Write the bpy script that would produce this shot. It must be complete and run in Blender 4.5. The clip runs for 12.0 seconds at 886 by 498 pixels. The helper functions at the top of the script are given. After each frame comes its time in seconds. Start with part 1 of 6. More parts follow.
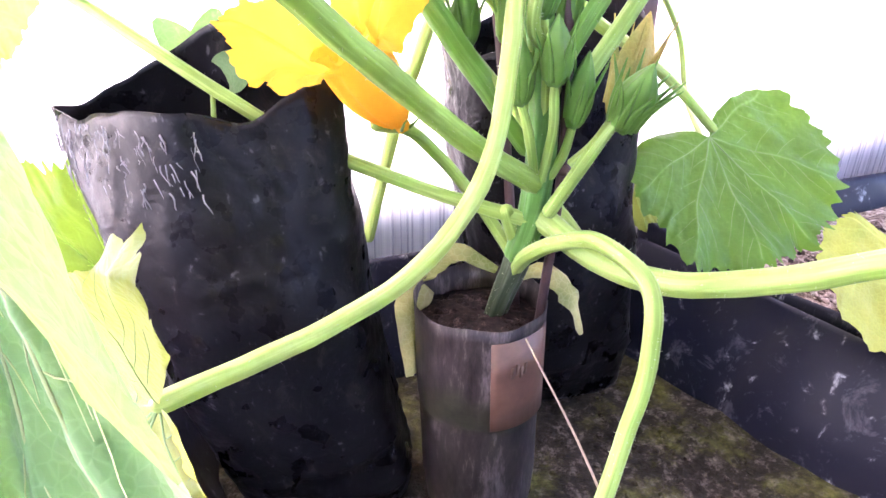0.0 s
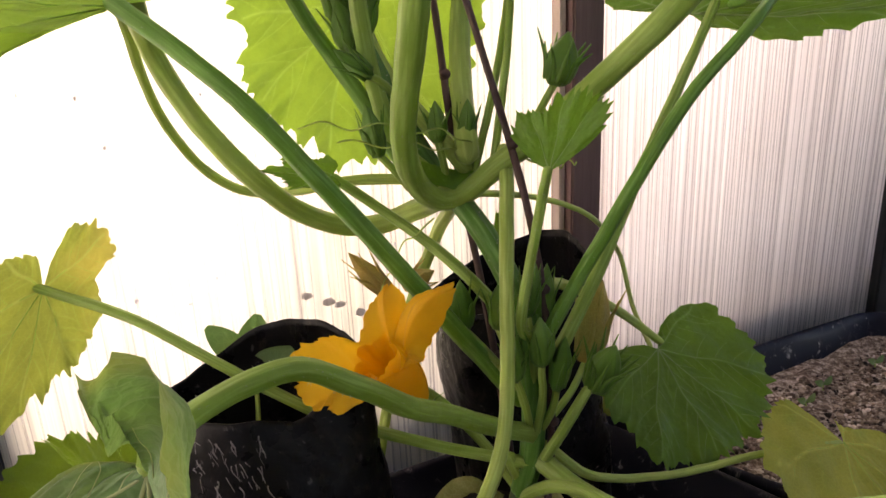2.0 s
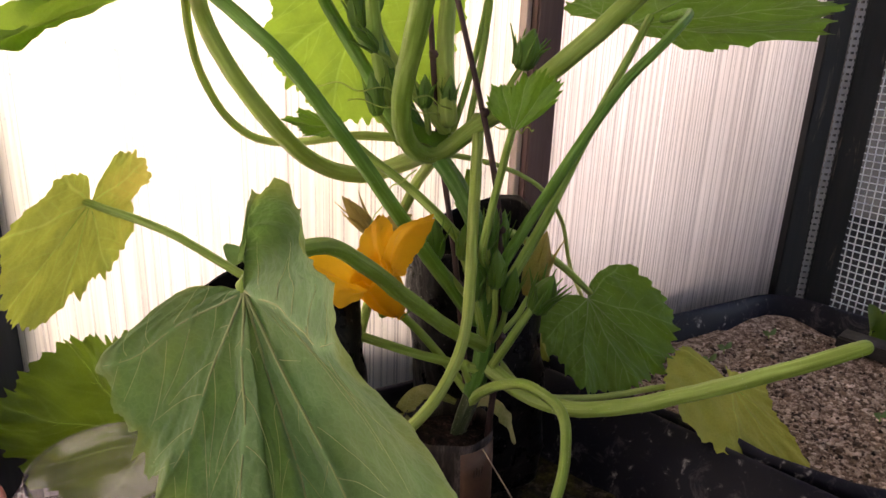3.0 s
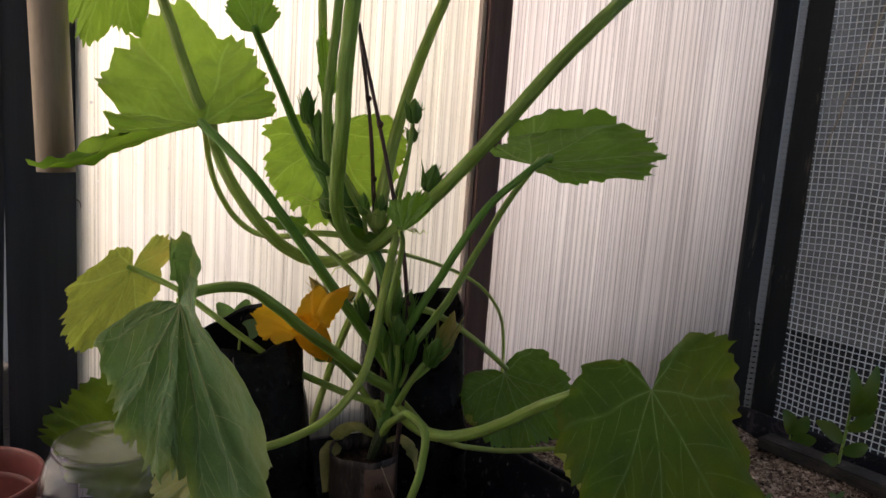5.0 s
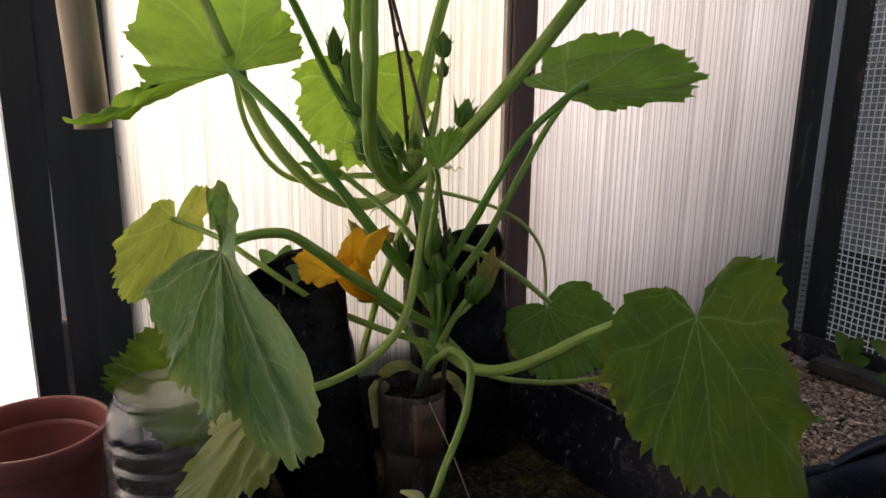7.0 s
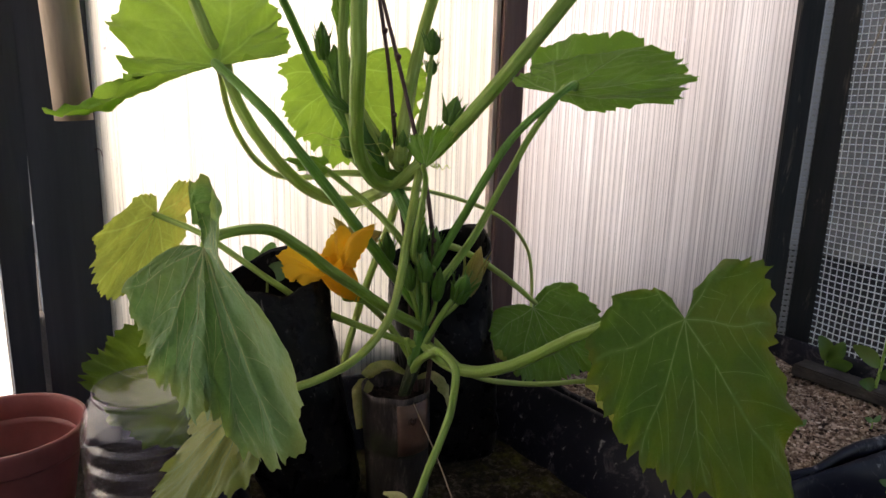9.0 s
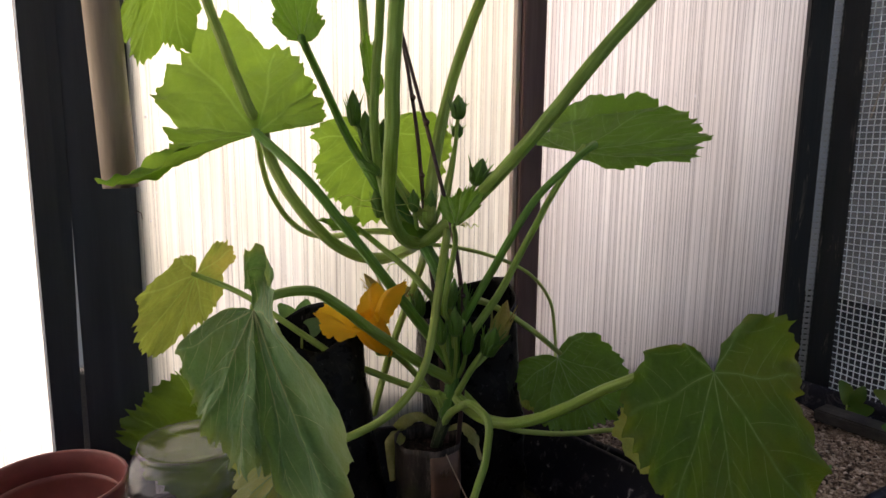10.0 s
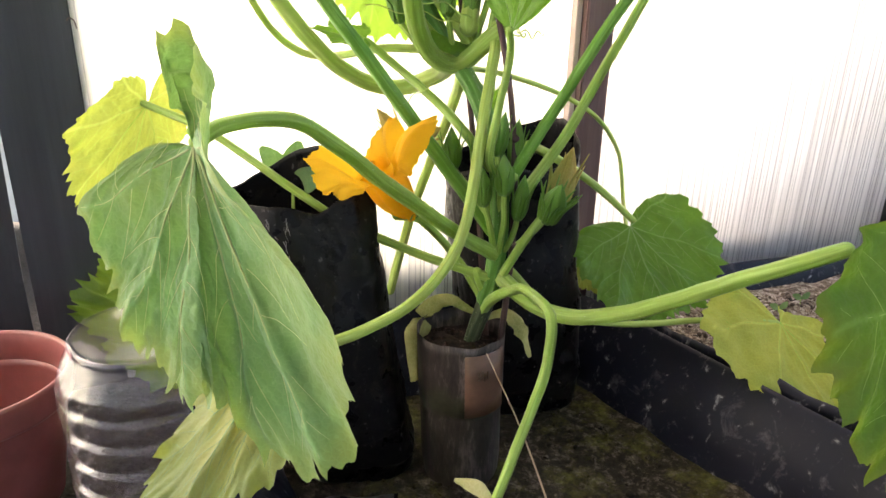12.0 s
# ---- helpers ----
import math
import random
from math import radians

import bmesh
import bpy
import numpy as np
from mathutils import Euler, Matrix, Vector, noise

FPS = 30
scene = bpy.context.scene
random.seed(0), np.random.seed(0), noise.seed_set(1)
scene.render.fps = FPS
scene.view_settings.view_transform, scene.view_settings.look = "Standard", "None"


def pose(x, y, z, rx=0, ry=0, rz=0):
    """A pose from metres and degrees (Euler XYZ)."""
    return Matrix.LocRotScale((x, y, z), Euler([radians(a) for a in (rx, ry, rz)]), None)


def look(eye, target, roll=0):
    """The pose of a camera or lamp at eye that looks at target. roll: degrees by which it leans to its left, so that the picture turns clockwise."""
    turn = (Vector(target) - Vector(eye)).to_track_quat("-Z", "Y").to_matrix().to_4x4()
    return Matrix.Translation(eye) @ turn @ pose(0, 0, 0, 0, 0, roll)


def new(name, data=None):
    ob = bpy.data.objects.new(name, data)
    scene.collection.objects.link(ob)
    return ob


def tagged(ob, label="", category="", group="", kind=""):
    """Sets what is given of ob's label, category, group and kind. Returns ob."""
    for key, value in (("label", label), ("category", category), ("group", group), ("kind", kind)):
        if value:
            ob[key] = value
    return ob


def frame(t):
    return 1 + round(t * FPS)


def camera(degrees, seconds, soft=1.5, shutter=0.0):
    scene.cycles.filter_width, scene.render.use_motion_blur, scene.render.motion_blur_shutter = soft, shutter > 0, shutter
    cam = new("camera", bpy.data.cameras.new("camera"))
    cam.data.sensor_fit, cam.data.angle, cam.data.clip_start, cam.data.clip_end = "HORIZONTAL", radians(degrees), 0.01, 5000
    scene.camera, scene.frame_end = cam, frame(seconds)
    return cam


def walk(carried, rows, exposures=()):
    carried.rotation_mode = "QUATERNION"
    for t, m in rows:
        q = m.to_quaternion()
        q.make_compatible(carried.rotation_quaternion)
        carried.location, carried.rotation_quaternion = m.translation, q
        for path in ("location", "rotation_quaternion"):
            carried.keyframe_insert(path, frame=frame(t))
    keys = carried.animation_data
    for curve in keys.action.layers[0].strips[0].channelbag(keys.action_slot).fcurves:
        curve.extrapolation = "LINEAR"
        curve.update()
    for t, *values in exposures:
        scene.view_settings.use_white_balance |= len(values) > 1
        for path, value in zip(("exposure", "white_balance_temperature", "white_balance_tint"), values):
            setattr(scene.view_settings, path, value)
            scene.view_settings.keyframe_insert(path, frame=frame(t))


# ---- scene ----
cam = camera(63.5, 12.0)
# seconds, eye, yaw, pitch, roll
ROWS = [
    (0, -0.0085, 0.0010, 0.4118, -0.56, -27.47, -0.85),
    (0.5, -0.0296, -0.0028, 0.4396, -1.53, -26.65, -2.48),
    (1, -0.0458, -0.0194, 0.4794, -4.29, -22.95, -1.06),
    (1.5, -0.0493, -0.0178, 0.5068, -6.56, -21.29, 0.59),
    (2, -0.0514, -0.0505, 0.5478, -6.61, -18.27, 2.59),
    (2.5, -0.1253, -0.0930, 0.5420, -11.30, -19.73, -2.41),
    (4.5, 0.0716, -0.4634, 0.5664, 0.72, -10.52, -2.79),
    (5, 0.0712, -0.4592, 0.5646, -1.61, -8.83, -4.10),
    (5.5, 0.0645, -0.4483, 0.5641, -2.65, -7.22, -4.47),
    (6, 0.0746, -0.4408, 0.5605, -0.45, -11.72, -2.62),
    (6.5, 0.0759, -0.4545, 0.5624, 1.12, -13.69, -0.70),
    (8.5, 0.0729, -0.4480, 0.5617, 0.30, -14.03, -1.22),
    (9, 0.0736, -0.4460, 0.5581, 0.08, -13.78, -1.70),
    (9.5, 0.0733, -0.4526, 0.5781, -0.37, -11.09, 0.64),
    (10, 0.0474, -0.4783, 0.5803, 0.54, -10.30, -0.62),
    (10.5, 0.0589, -0.4679, 0.5257, -1.05, -14.60, -2.59),
    (11, 0.0642, -0.3971, 0.5116, -1.85, -16.04, 0.04),
    (11.5, 0.0273, -0.3190, 0.4999, -0.19, -19.63, -2.05),
    (12, 0.0220, -0.2304, 0.5019, 2.15, -21.54, -1.27),
]
EXPOSURE = [
    (0, 5.8, 6000, 40), (0.5, 4.98, 6400, 24), (0.8, 4.5, 6900, 21), (1.3, 4.07, 7400, 22), (2, 3.1, 7800, 24), (2.5, 3.05, 7900, 28), (4.5, 2.25, 7200, 20),
    (5, 2.05, 7200, 19), (5.6, 2.05, 7200, 19), (6, 2.3, 7200, 19), (6.5, 2.4, 7200, 19), (9, 2.67, 7150, 18), (9.5, 2.37, 7150, 17), (10, 2.25, 7150, 19), (10.5, 2.8, 7100, 14), (11, 3.4, 7000, 11), (11.4, 3.62, 7050, 12), (12, 4.27, 7400, 12),
]
walk(cam, [(t, pose(x, y, z, 90 + pitch, roll, yaw)) for t, x, y, z, yaw, pitch, roll in ROWS], EXPOSURE)

# ---- world and light ----
world = bpy.data.worlds.new("sky")
scene.world = world
world.use_nodes = True
wn = world.node_tree.nodes
sky = wn.new("ShaderNodeTexSky")
sky.sky_type, sky.sun_disc = "NISHITA", False
sky.sun_elevation, sky.sun_rotation = radians(42), radians(-48)
world.node_tree.links.new(sky.outputs[0], wn["Background"].inputs[0])
wn["Background"].inputs[1].default_value = 0.15
SUN = Vector((-0.55, 0.50, 0.67)).normalized()
sun = new("sun", bpy.data.lights.new("sun", "SUN"))
sun.data.energy, sun.data.angle, sun.data.color = 3.4, radians(36), (1.0, 0.94, 0.87)
sun.matrix_world = look(SUN * 20, (0, 0, 0))


# ---- materials ----
def material(name, col, rough=0.6, metal=0.0, spec=0.5):
    m = bpy.data.materials.new(name)
    m.use_nodes = True
    b = m.node_tree.nodes["Principled BSDF"]
    b.inputs["Base Color"].default_value = (*col, 1)
    b.inputs["Roughness"].default_value, b.inputs["Metallic"].default_value = rough, metal
    b.inputs["Specular IOR Level"].default_value = spec
    return m


def node(m, kind, **values):
    n = m.node_tree.nodes.new(kind)
    for key, value in values.items():
        n.inputs[key.replace("_", " ")].default_value = value
    return n


def wire(m, a, b):
    m.node_tree.links.new(a, b)


def coords(m, scale=(1, 1, 1)):
    c, mp = node(m, "ShaderNodeTexCoord"), node(m, "ShaderNodeMapping", Scale=scale)
    wire(m, c.outputs["Object"], mp.inputs[0])
    return mp.outputs[0]


def mottle(m, stops, scale, detail=6.0, rough=0.6, stretch=(1, 1, 1), distortion=0.0):
    """Colour that wanders between the stops with a noise of that many cells a metre."""
    n = node(m, "ShaderNodeTexNoise", Scale=scale, Detail=detail, Roughness=rough, Distortion=distortion)
    wire(m, coords(m, stretch), n.inputs["Vector"])
    r = node(m, "ShaderNodeValToRGB")
    e = r.color_ramp.elements
    while len(e) < len(stops):
        e.new(0.5)
    for el, (p, c) in zip(e, stops):
        el.position, el.color = p, (*c, 1)
    wire(m, n.outputs["Fac"], r.inputs[0])
    return r.outputs[0]


def mixed(m, a, b, fac, mode="MIX"):
    x = m.node_tree.nodes.new("ShaderNodeMix")
    x.data_type, x.blend_type = "RGBA", mode
    for sock, v in ((x.inputs[0], fac), (x.inputs[6], a), (x.inputs[7], b)):
        if hasattr(v, "links"):
            wire(m, v, sock)
        else:
            sock.default_value = v if isinstance(v, (int, float)) else (*v, 1)
    return x.outputs[2]


def bump(m, scale, strength, distance=0.001, stretch=(1, 1, 1), detail=5.0):
    n = node(m, "ShaderNodeTexNoise", Scale=scale, Detail=detail)
    wire(m, coords(m, stretch), n.inputs["Vector"])
    b = node(m, "ShaderNodeBump", Strength=strength, Distance=distance)
    wire(m, n.outputs["Fac"], b.inputs["Height"])
    wire(m, b.outputs[0], m.node_tree.nodes["Principled BSDF"].inputs["Normal"])
    return b


def colour(m, sock):
    wire(m, sock, m.node_tree.nodes["Principled BSDF"].inputs["Base Color"])


def leafy(name, dark, light, glow, share=0.45, rough=0.5, patch=None, where=(0.48, 0.68), veinlets=0.13, flecks=0.0, margin=None, sheen=0.0):
    """A leaf: a slightly glossy, puckered skin that lets light through; the blade's own marks give paler nerves and a yellowing margin."""
    m = material(name, light, rough, spec=0.35)
    n = m.node_tree.nodes
    n["Principled BSDF"].inputs["Sheen Weight"].default_value = sheen
    n["Principled BSDF"].inputs["Sheen Roughness"].default_value = 0.6
    c = mottle(m, [(0.3, dark), (0.7, light)], 38, 8, 0.65)
    c = mixed(m, c, mottle(m, [(0.35, dark), (0.75, light)], 9, 3, 0.5), 0.4)
    g = mottle(m, [(0.25, tuple(v * 0.65 for v in glow)), (0.75, glow)], 24, 6, 0.6)
    if patch:
        spread = node(m, "ShaderNodeTexNoise", Scale=11.0, Detail=4.0)
        wire(m, coords(m), spread.inputs["Vector"])
        r = node(m, "ShaderNodeValToRGB")
        r.color_ramp.elements[0].position, r.color_ramp.elements[1].position = where
        wire(m, spread.outputs["Fac"], r.inputs[0])
        c, g = mixed(m, c, patch[0], r.outputs[0]), mixed(m, g, patch[1], r.outputs[0])
    if margin:
        rim = node(m, "ShaderNodeAttribute")
        rim.attribute_name = "rim"
        ragged = node(m, "ShaderNodeTexNoise", Scale=26.0, Detail=5.0)
        wire(m, coords(m), ragged.inputs["Vector"])
        k = node(m, "ShaderNodeMath")
        k.operation = "MULTIPLY"
        wire(m, rim.outputs["Fac"], k.inputs[0])
        wire(m, ragged.outputs["Fac"], k.inputs[1])
        kr = node(m, "ShaderNodeMapRange", From_Min=0.26, From_Max=0.60, To_Min=0.0, To_Max=0.8)
        wire(m, k.outputs[0], kr.inputs[0])
        c, g = mixed(m, c, margin[0], kr.outputs[0]), mixed(m, g, margin[1], kr.outputs[0])
    # fine net of paler veinlets
    net = node(m, "ShaderNodeTexVoronoi", Scale=230.0)
    net.feature = "DISTANCE_TO_EDGE"
    wire(m, coords(m), net.inputs["Vector"])
    thin = node(m, "ShaderNodeMapRange", From_Min=0.0, From_Max=0.10, To_Min=veinlets, To_Max=0.0)
    wire(m, net.outputs["Distance"], thin.inputs[0])
    c = mixed(m, c, tuple(min(1, v * 1.9 + 0.02) for v in light), thin.outputs[0])
    if veinlets:
        nerve = node(m, "ShaderNodeAttribute")
        nerve.attribute_name = "nerve"
        nk = node(m, "ShaderNodeMapRange", To_Max=0.42)
        wire(m, nerve.outputs["Fac"], nk.inputs[0])
        c = mixed(m, c, tuple(min(1, v * 1.7 + 0.05) for v in light), nk.outputs[0])
        g = mixed(m, g, tuple(min(1, v * 1.2 + 0.10) for v in glow), nk.outputs[0])
    if flecks:
        f = node(m, "ShaderNodeTexNoise", Scale=170.0, Detail=2.0)
        wire(m, coords(m), f.inputs["Vector"])
        cut = node(m, "ShaderNodeMapRange", From_Min=0.66, From_Max=0.74, To_Min=0.0, To_Max=flecks)
        wire(m, f.outputs["Fac"], cut.inputs[0])
        c = mixed(m, c, tuple(min(1, v * 1.8 + 0.06) for v in light), cut.outputs[0])
    colour(m, c)
    relief = bump(m, 90, 0.5, 0.0018, detail=7.0)
    swell = node(m, "ShaderNodeBump", Strength=4.0 * veinlets, Distance=0.0014)
    wire(m, net.outputs["Distance"], swell.inputs["Height"])
    wire(m, relief.outputs[0], swell.inputs["Normal"])
    wire(m, swell.outputs[0], m.node_tree.nodes["Principled BSDF"].inputs["Normal"])
    t, mix = node(m, "ShaderNodeBsdfTranslucent"), node(m, "ShaderNodeMixShader", Fac=share)
    wire(m, g, t.inputs[0])
    wire(m, n["Principled BSDF"].outputs[0], mix.inputs[1])
    wire(m, t.outputs[0], mix.inputs[2])
    wire(m, mix.outputs[0], n["Material Output"].inputs[0])
    return m


leaf_green = leafy("leaf_green", (0.044, 0.118, 0.017), (0.112, 0.250, 0.036), (0.24, 0.48, 0.040), rough=0.38, flecks=0.4)
leaf_pale = leafy("leaf_pale", (0.076, 0.164, 0.066), (0.162, 0.296, 0.120), (0.22, 0.42, 0.10), 0.34, rough=0.56, patch=((0.150, 0.225, 0.085), (0.30, 0.42, 0.10)), where=(0.50, 0.74), flecks=0.25, margin=((0.22, 0.28, 0.080), (0.42, 0.50, 0.10)), sheen=0.16)
leaf_pale.node_tree.nodes["Principled BSDF"].inputs["Specular IOR Level"].default_value = 0.15
# copies of leaf_green with light from behind put into their colour
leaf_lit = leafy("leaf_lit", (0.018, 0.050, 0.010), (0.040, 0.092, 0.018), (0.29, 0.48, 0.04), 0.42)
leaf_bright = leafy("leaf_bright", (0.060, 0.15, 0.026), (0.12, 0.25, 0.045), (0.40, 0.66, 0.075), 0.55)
leaf_turning = leafy("leaf_turning", (0.020, 0.072, 0.009), (0.054, 0.142, 0.017), (0.17, 0.34, 0.035), 0.42, rough=0.42, patch=((0.085, 0.125, 0.016), (0.23, 0.34, 0.035)), where=(0.50, 0.74), flecks=0.3, margin=((0.105, 0.125, 0.018), (0.30, 0.36, 0.04)))
leaf_yellow = leafy("leaf_yellow", (0.18, 0.24, 0.045), (0.32, 0.38, 0.085), (0.50, 0.60, 0.10), 0.50, patch=((0.38, 0.36, 0.08), (0.64, 0.60, 0.12)))
leaf_gold = leafy("leaf_gold", (0.29, 0.33, 0.045), (0.50, 0.51, 0.085), (0.60, 0.62, 0.10), 0.40, patch=((0.20, 0.30, 0.05), (0.36, 0.50, 0.08)), where=(0.52, 0.70))
leaf_soft = leafy("leaf_soft", (0.13, 0.18, 0.055), (0.23, 0.29, 0.105), (0.56, 0.62, 0.075), 0.50, patch=((0.29, 0.30, 0.09), (0.62, 0.60, 0.08)), where=(0.50, 0.72), sheen=0.2)
leaf_dry = leafy("leaf_dry", (0.42, 0.39, 0.16), (0.72, 0.66, 0.38), (0.55, 0.48, 0.20), 0.25, 0.7, patch=((0.30, 0.34, 0.10), (0.4, 0.45, 0.12)))
leaf_straw = leafy("leaf_straw", (0.42, 0.38, 0.13), (0.70, 0.61, 0.30), (0.50, 0.46, 0.14), 0.3, 0.7, patch=((0.15, 0.18, 0.05), (0.3, 0.36, 0.08)), where=(0.46, 0.6))
petal = leafy("petal", (0.86, 0.40, 0.018), (0.95, 0.55, 0.032), (0.96, 0.56, 0.034), 0.5, 0.55, veinlets=0.0)
petal_dry = leafy("petal_dry", (0.42, 0.27, 0.06), (0.55, 0.45, 0.14), (0.6, 0.45, 0.12), 0.35, 0.7, patch=((0.22, 0.28, 0.08), (0.3, 0.4, 0.1)))
vein = leafy("vein", (0.20, 0.31, 0.11), (0.32, 0.44, 0.19), (0.36, 0.56, 0.15), 0.35, veinlets=0.0)
# copy of vein with back light put into its colour, also on yellow leaves
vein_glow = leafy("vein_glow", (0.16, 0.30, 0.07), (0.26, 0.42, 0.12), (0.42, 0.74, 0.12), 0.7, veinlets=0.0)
vein_pale = leafy("vein_pale", (0.36, 0.42, 0.19), (0.50, 0.55, 0.29), (0.45, 0.56, 0.18), 0.3, veinlets=0.0)


def stalk(name, dark, light, glow, share):
    """A fluted stalk: colour drawn out in long pale streaks."""
    m = leafy(name, dark, light, glow, share, 0.34, veinlets=0.0)
    b = m.node_tree.nodes["Principled BSDF"]
    b.inputs["Specular IOR Level"].default_value = 0.28
    uv, mp = node(m, "ShaderNodeTexCoord"), node(m, "ShaderNodeMapping", Scale=(9.0, 14.0, 1.0))
    wire(m, uv.outputs["UV"], mp.inputs[0])
    n = node(m, "ShaderNodeTexNoise", Scale=1.6, Detail=3.0)
    wire(m, mp.outputs[0], n.inputs["Vector"])
    r = node(m, "ShaderNodeMapRange", From_Min=0.48, From_Max=0.66, To_Min=0.0, To_Max=0.55)
    wire(m, n.outputs["Fac"], r.inputs[0])
    base = b.inputs["Base Color"].links[0].from_socket
    colour(m, mixed(m, base, tuple(min(1, v * 1.5 + 0.05) for v in light), r.outputs[0]))
    return m


bristle = material("bristle", (0.55, 0.60, 0.40), 0.5)
stem_green = stalk("stem_green", (0.200, 0.305, 0.060), (0.325, 0.465, 0.118), (0.43, 0.66, 0.12), 0.3)
# near-black stalk: the shade at the stem's foot put into its colour
stem_shaded = stalk("stem_shaded", (0.022, 0.035, 0.018), (0.06, 0.08, 0.04), (0.05, 0.08, 0.03), 0.1)
stem_dark = stalk("stem_dark", (0.100, 0.24, 0.036), (0.19, 0.38, 0.074), (0.27, 0.54, 0.07), 0.26)
stem_core = stalk("stem_core", (0.050, 0.150, 0.024), (0.105, 0.25, 0.050), (0.18, 0.40, 0.06), 0.2)
stem_pale = stalk("stem_pale", (0.30, 0.41, 0.090), (0.44, 0.55, 0.165), (0.52, 0.69, 0.155), 0.32)
bud_green = stalk("bud_green", (0.075, 0.18, 0.030), (0.16, 0.31, 0.062), (0.26, 0.50, 0.08), 0.28)

twig = material("twig", (0.10, 0.045, 0.04), 0.55)
colour(twig, mottle(twig, [(0.3, (0.030, 0.012, 0.013)), (0.7, (0.095, 0.042, 0.038))], 60, 6, 0.6, (1, 1, 0.25)))
bump(twig, 200, 0.5, 0.001)
cane = material("cane", (0.34, 0.16, 0.11), 0.55)
colour(cane, mottle(cane, [(0.38, (0.075, 0.016, 0.014)), (0.5, (0.20, 0.052, 0.042)), (0.66, (0.42, 0.20, 0.16))], 75, 8, 0.75, (0.22, 1, 1)))
bump(cane, 90, 1.0, 0.003, (0.25, 1, 1), 8.0)
bamboo = material("bamboo", (0.30, 0.22, 0.15), 0.6)
colour(bamboo, mottle(bamboo, [(0.25, (0.20, 0.14, 0.10)), (0.75, (0.38, 0.29, 0.20))], 45, 7, 0.65, (1, 1, 0.12)))
bump(bamboo, 120, 0.4, 0.001, (1, 1, 0.1))

def black_plastic(name, base, smear, scale, rough_lo, rough_hi, stretch, crumple=1.0):
    """Black plastic with dusty smears, scratches and creases."""
    m = material(name, base, 0.3, spec=0.3)
    dust = mottle(m, [(0.56, base), (0.68, tuple(v * 0.22 for v in smear)), (0.86, smear)], scale, 10, 0.74, stretch, 0.6)
    scratch = mottle(m, [(0.60, (0, 0, 0)), (0.70, (0.10, 0.095, 0.09)), (0.80, (0.34, 0.32, 0.30))], scale * 3.5, 8, 0.8, (1, 1, 0.45), 1.2)
    speck = mottle(m, [(0.60, (0, 0, 0)), (0.65, (0.06, 0.06, 0.065)), (0.72, (0.55, 0.55, 0.57))], scale * 2.8, 4, 0.6, (1, 1, 0.8), 0.4)
    colour(m, mixed(m, mixed(m, dust, scratch, 0.28, "ADD"), speck, 0.45 if crumple < 0.5 else 0.12, "ADD"))
    rn = node(m, "ShaderNodeTexNoise", Scale=scale, Detail=6.0)
    wire(m, coords(m), rn.inputs["Vector"])
    rr = node(m, "ShaderNodeMapRange", From_Min=0.35, From_Max=0.7, To_Min=rough_lo, To_Max=rough_hi)
    wire(m, rn.outputs["Fac"], rr.inputs[0])
    wire(m, rr.outputs[0], m.node_tree.nodes["Principled BSDF"].inputs["Roughness"])
    crease = node(m, "ShaderNodeTexVoronoi", Scale=scale * 1.1)
    crease.feature = "DISTANCE_TO_EDGE"
    warp = node(m, "ShaderNodeTexNoise", Scale=scale * 0.8, Detail=3.0)
    wire(m, coords(m), warp.inputs["Vector"])
    bent = mixed(m, coords(m, (1, 1, 2.2)), warp.outputs["Color"], 0.06)
    wire(m, bent, crease.inputs["Vector"])
    b1 = bump(m, 120, 0.30 * crumple, 0.002, detail=7.0)
    b2 = node(m, "ShaderNodeBump", Strength=0.12 * crumple, Distance=0.004)
    wire(m, crease.outputs["Distance"], b2.inputs["Height"])
    wire(m, b1.outputs[0], b2.inputs["Normal"])
    wire(m, b2.outputs[0], m.node_tree.nodes["Principled BSDF"].inputs["Normal"])
    return m


film = black_plastic("black_film", (0.005, 0.0045, 0.006), (0.13, 0.112, 0.10), 46, 0.24, 0.44, (1, 1, 0.7))
film.node_tree.nodes["Principled BSDF"].inputs["Specular IOR Level"].default_value = 0.15
tub_black = black_plastic("tub_black", (0.009, 0.009, 0.018), (0.36, 0.35, 0.42), 26, 0.30, 0.52, (1, 1, 1), 0.22)
tub_black.node_tree.nodes["Principled BSDF"].inputs["Specular IOR Level"].default_value = 0.13
chalk = material("chalk", (0.16, 0.155, 0.165), 0.8)

soil_dark = material("soil_dark", (0.02, 0.015, 0.012), 0.95)
colour(soil_dark, mottle(soil_dark, [(0.3, (0.006, 0.005, 0.004)), (0.6, (0.020, 0.015, 0.012)), (0.85, (0.07, 0.055, 0.045))], 150, 8, 0.7))
soil_dark.node_tree.nodes["Principled BSDF"].inputs["Specular IOR Level"].default_value = 0.12
bump(soil_dark, 160, 0.9, 0.006)
soil_pot = material("soil_pot", (0.05, 0.03, 0.024), 0.95, spec=0.12)
colour(soil_pot, mottle(soil_pot, [(0.36, (0.004, 0.003, 0.003)), (0.55, (0.022, 0.013, 0.011)), (0.75, (0.15, 0.10, 0.085))], 150, 7, 0.75))
soil_pale = material("soil_pale", (0.16, 0.13, 0.11), 0.95)
colour(soil_pale, mottle(soil_pale, [(0.34, (0.020, 0.014, 0.012)), (0.48, (0.19, 0.13, 0.10)), (0.62, (0.66, 0.53, 0.45))], 105, 9, 0.8))
soil_pale.node_tree.nodes["Principled BSDF"].inputs["Specular IOR Level"].default_value = 0.12
bump(soil_pale, 140, 1.0, 0.006)
moss = material("moss_soil", (0.06, 0.06, 0.02), 0.95)
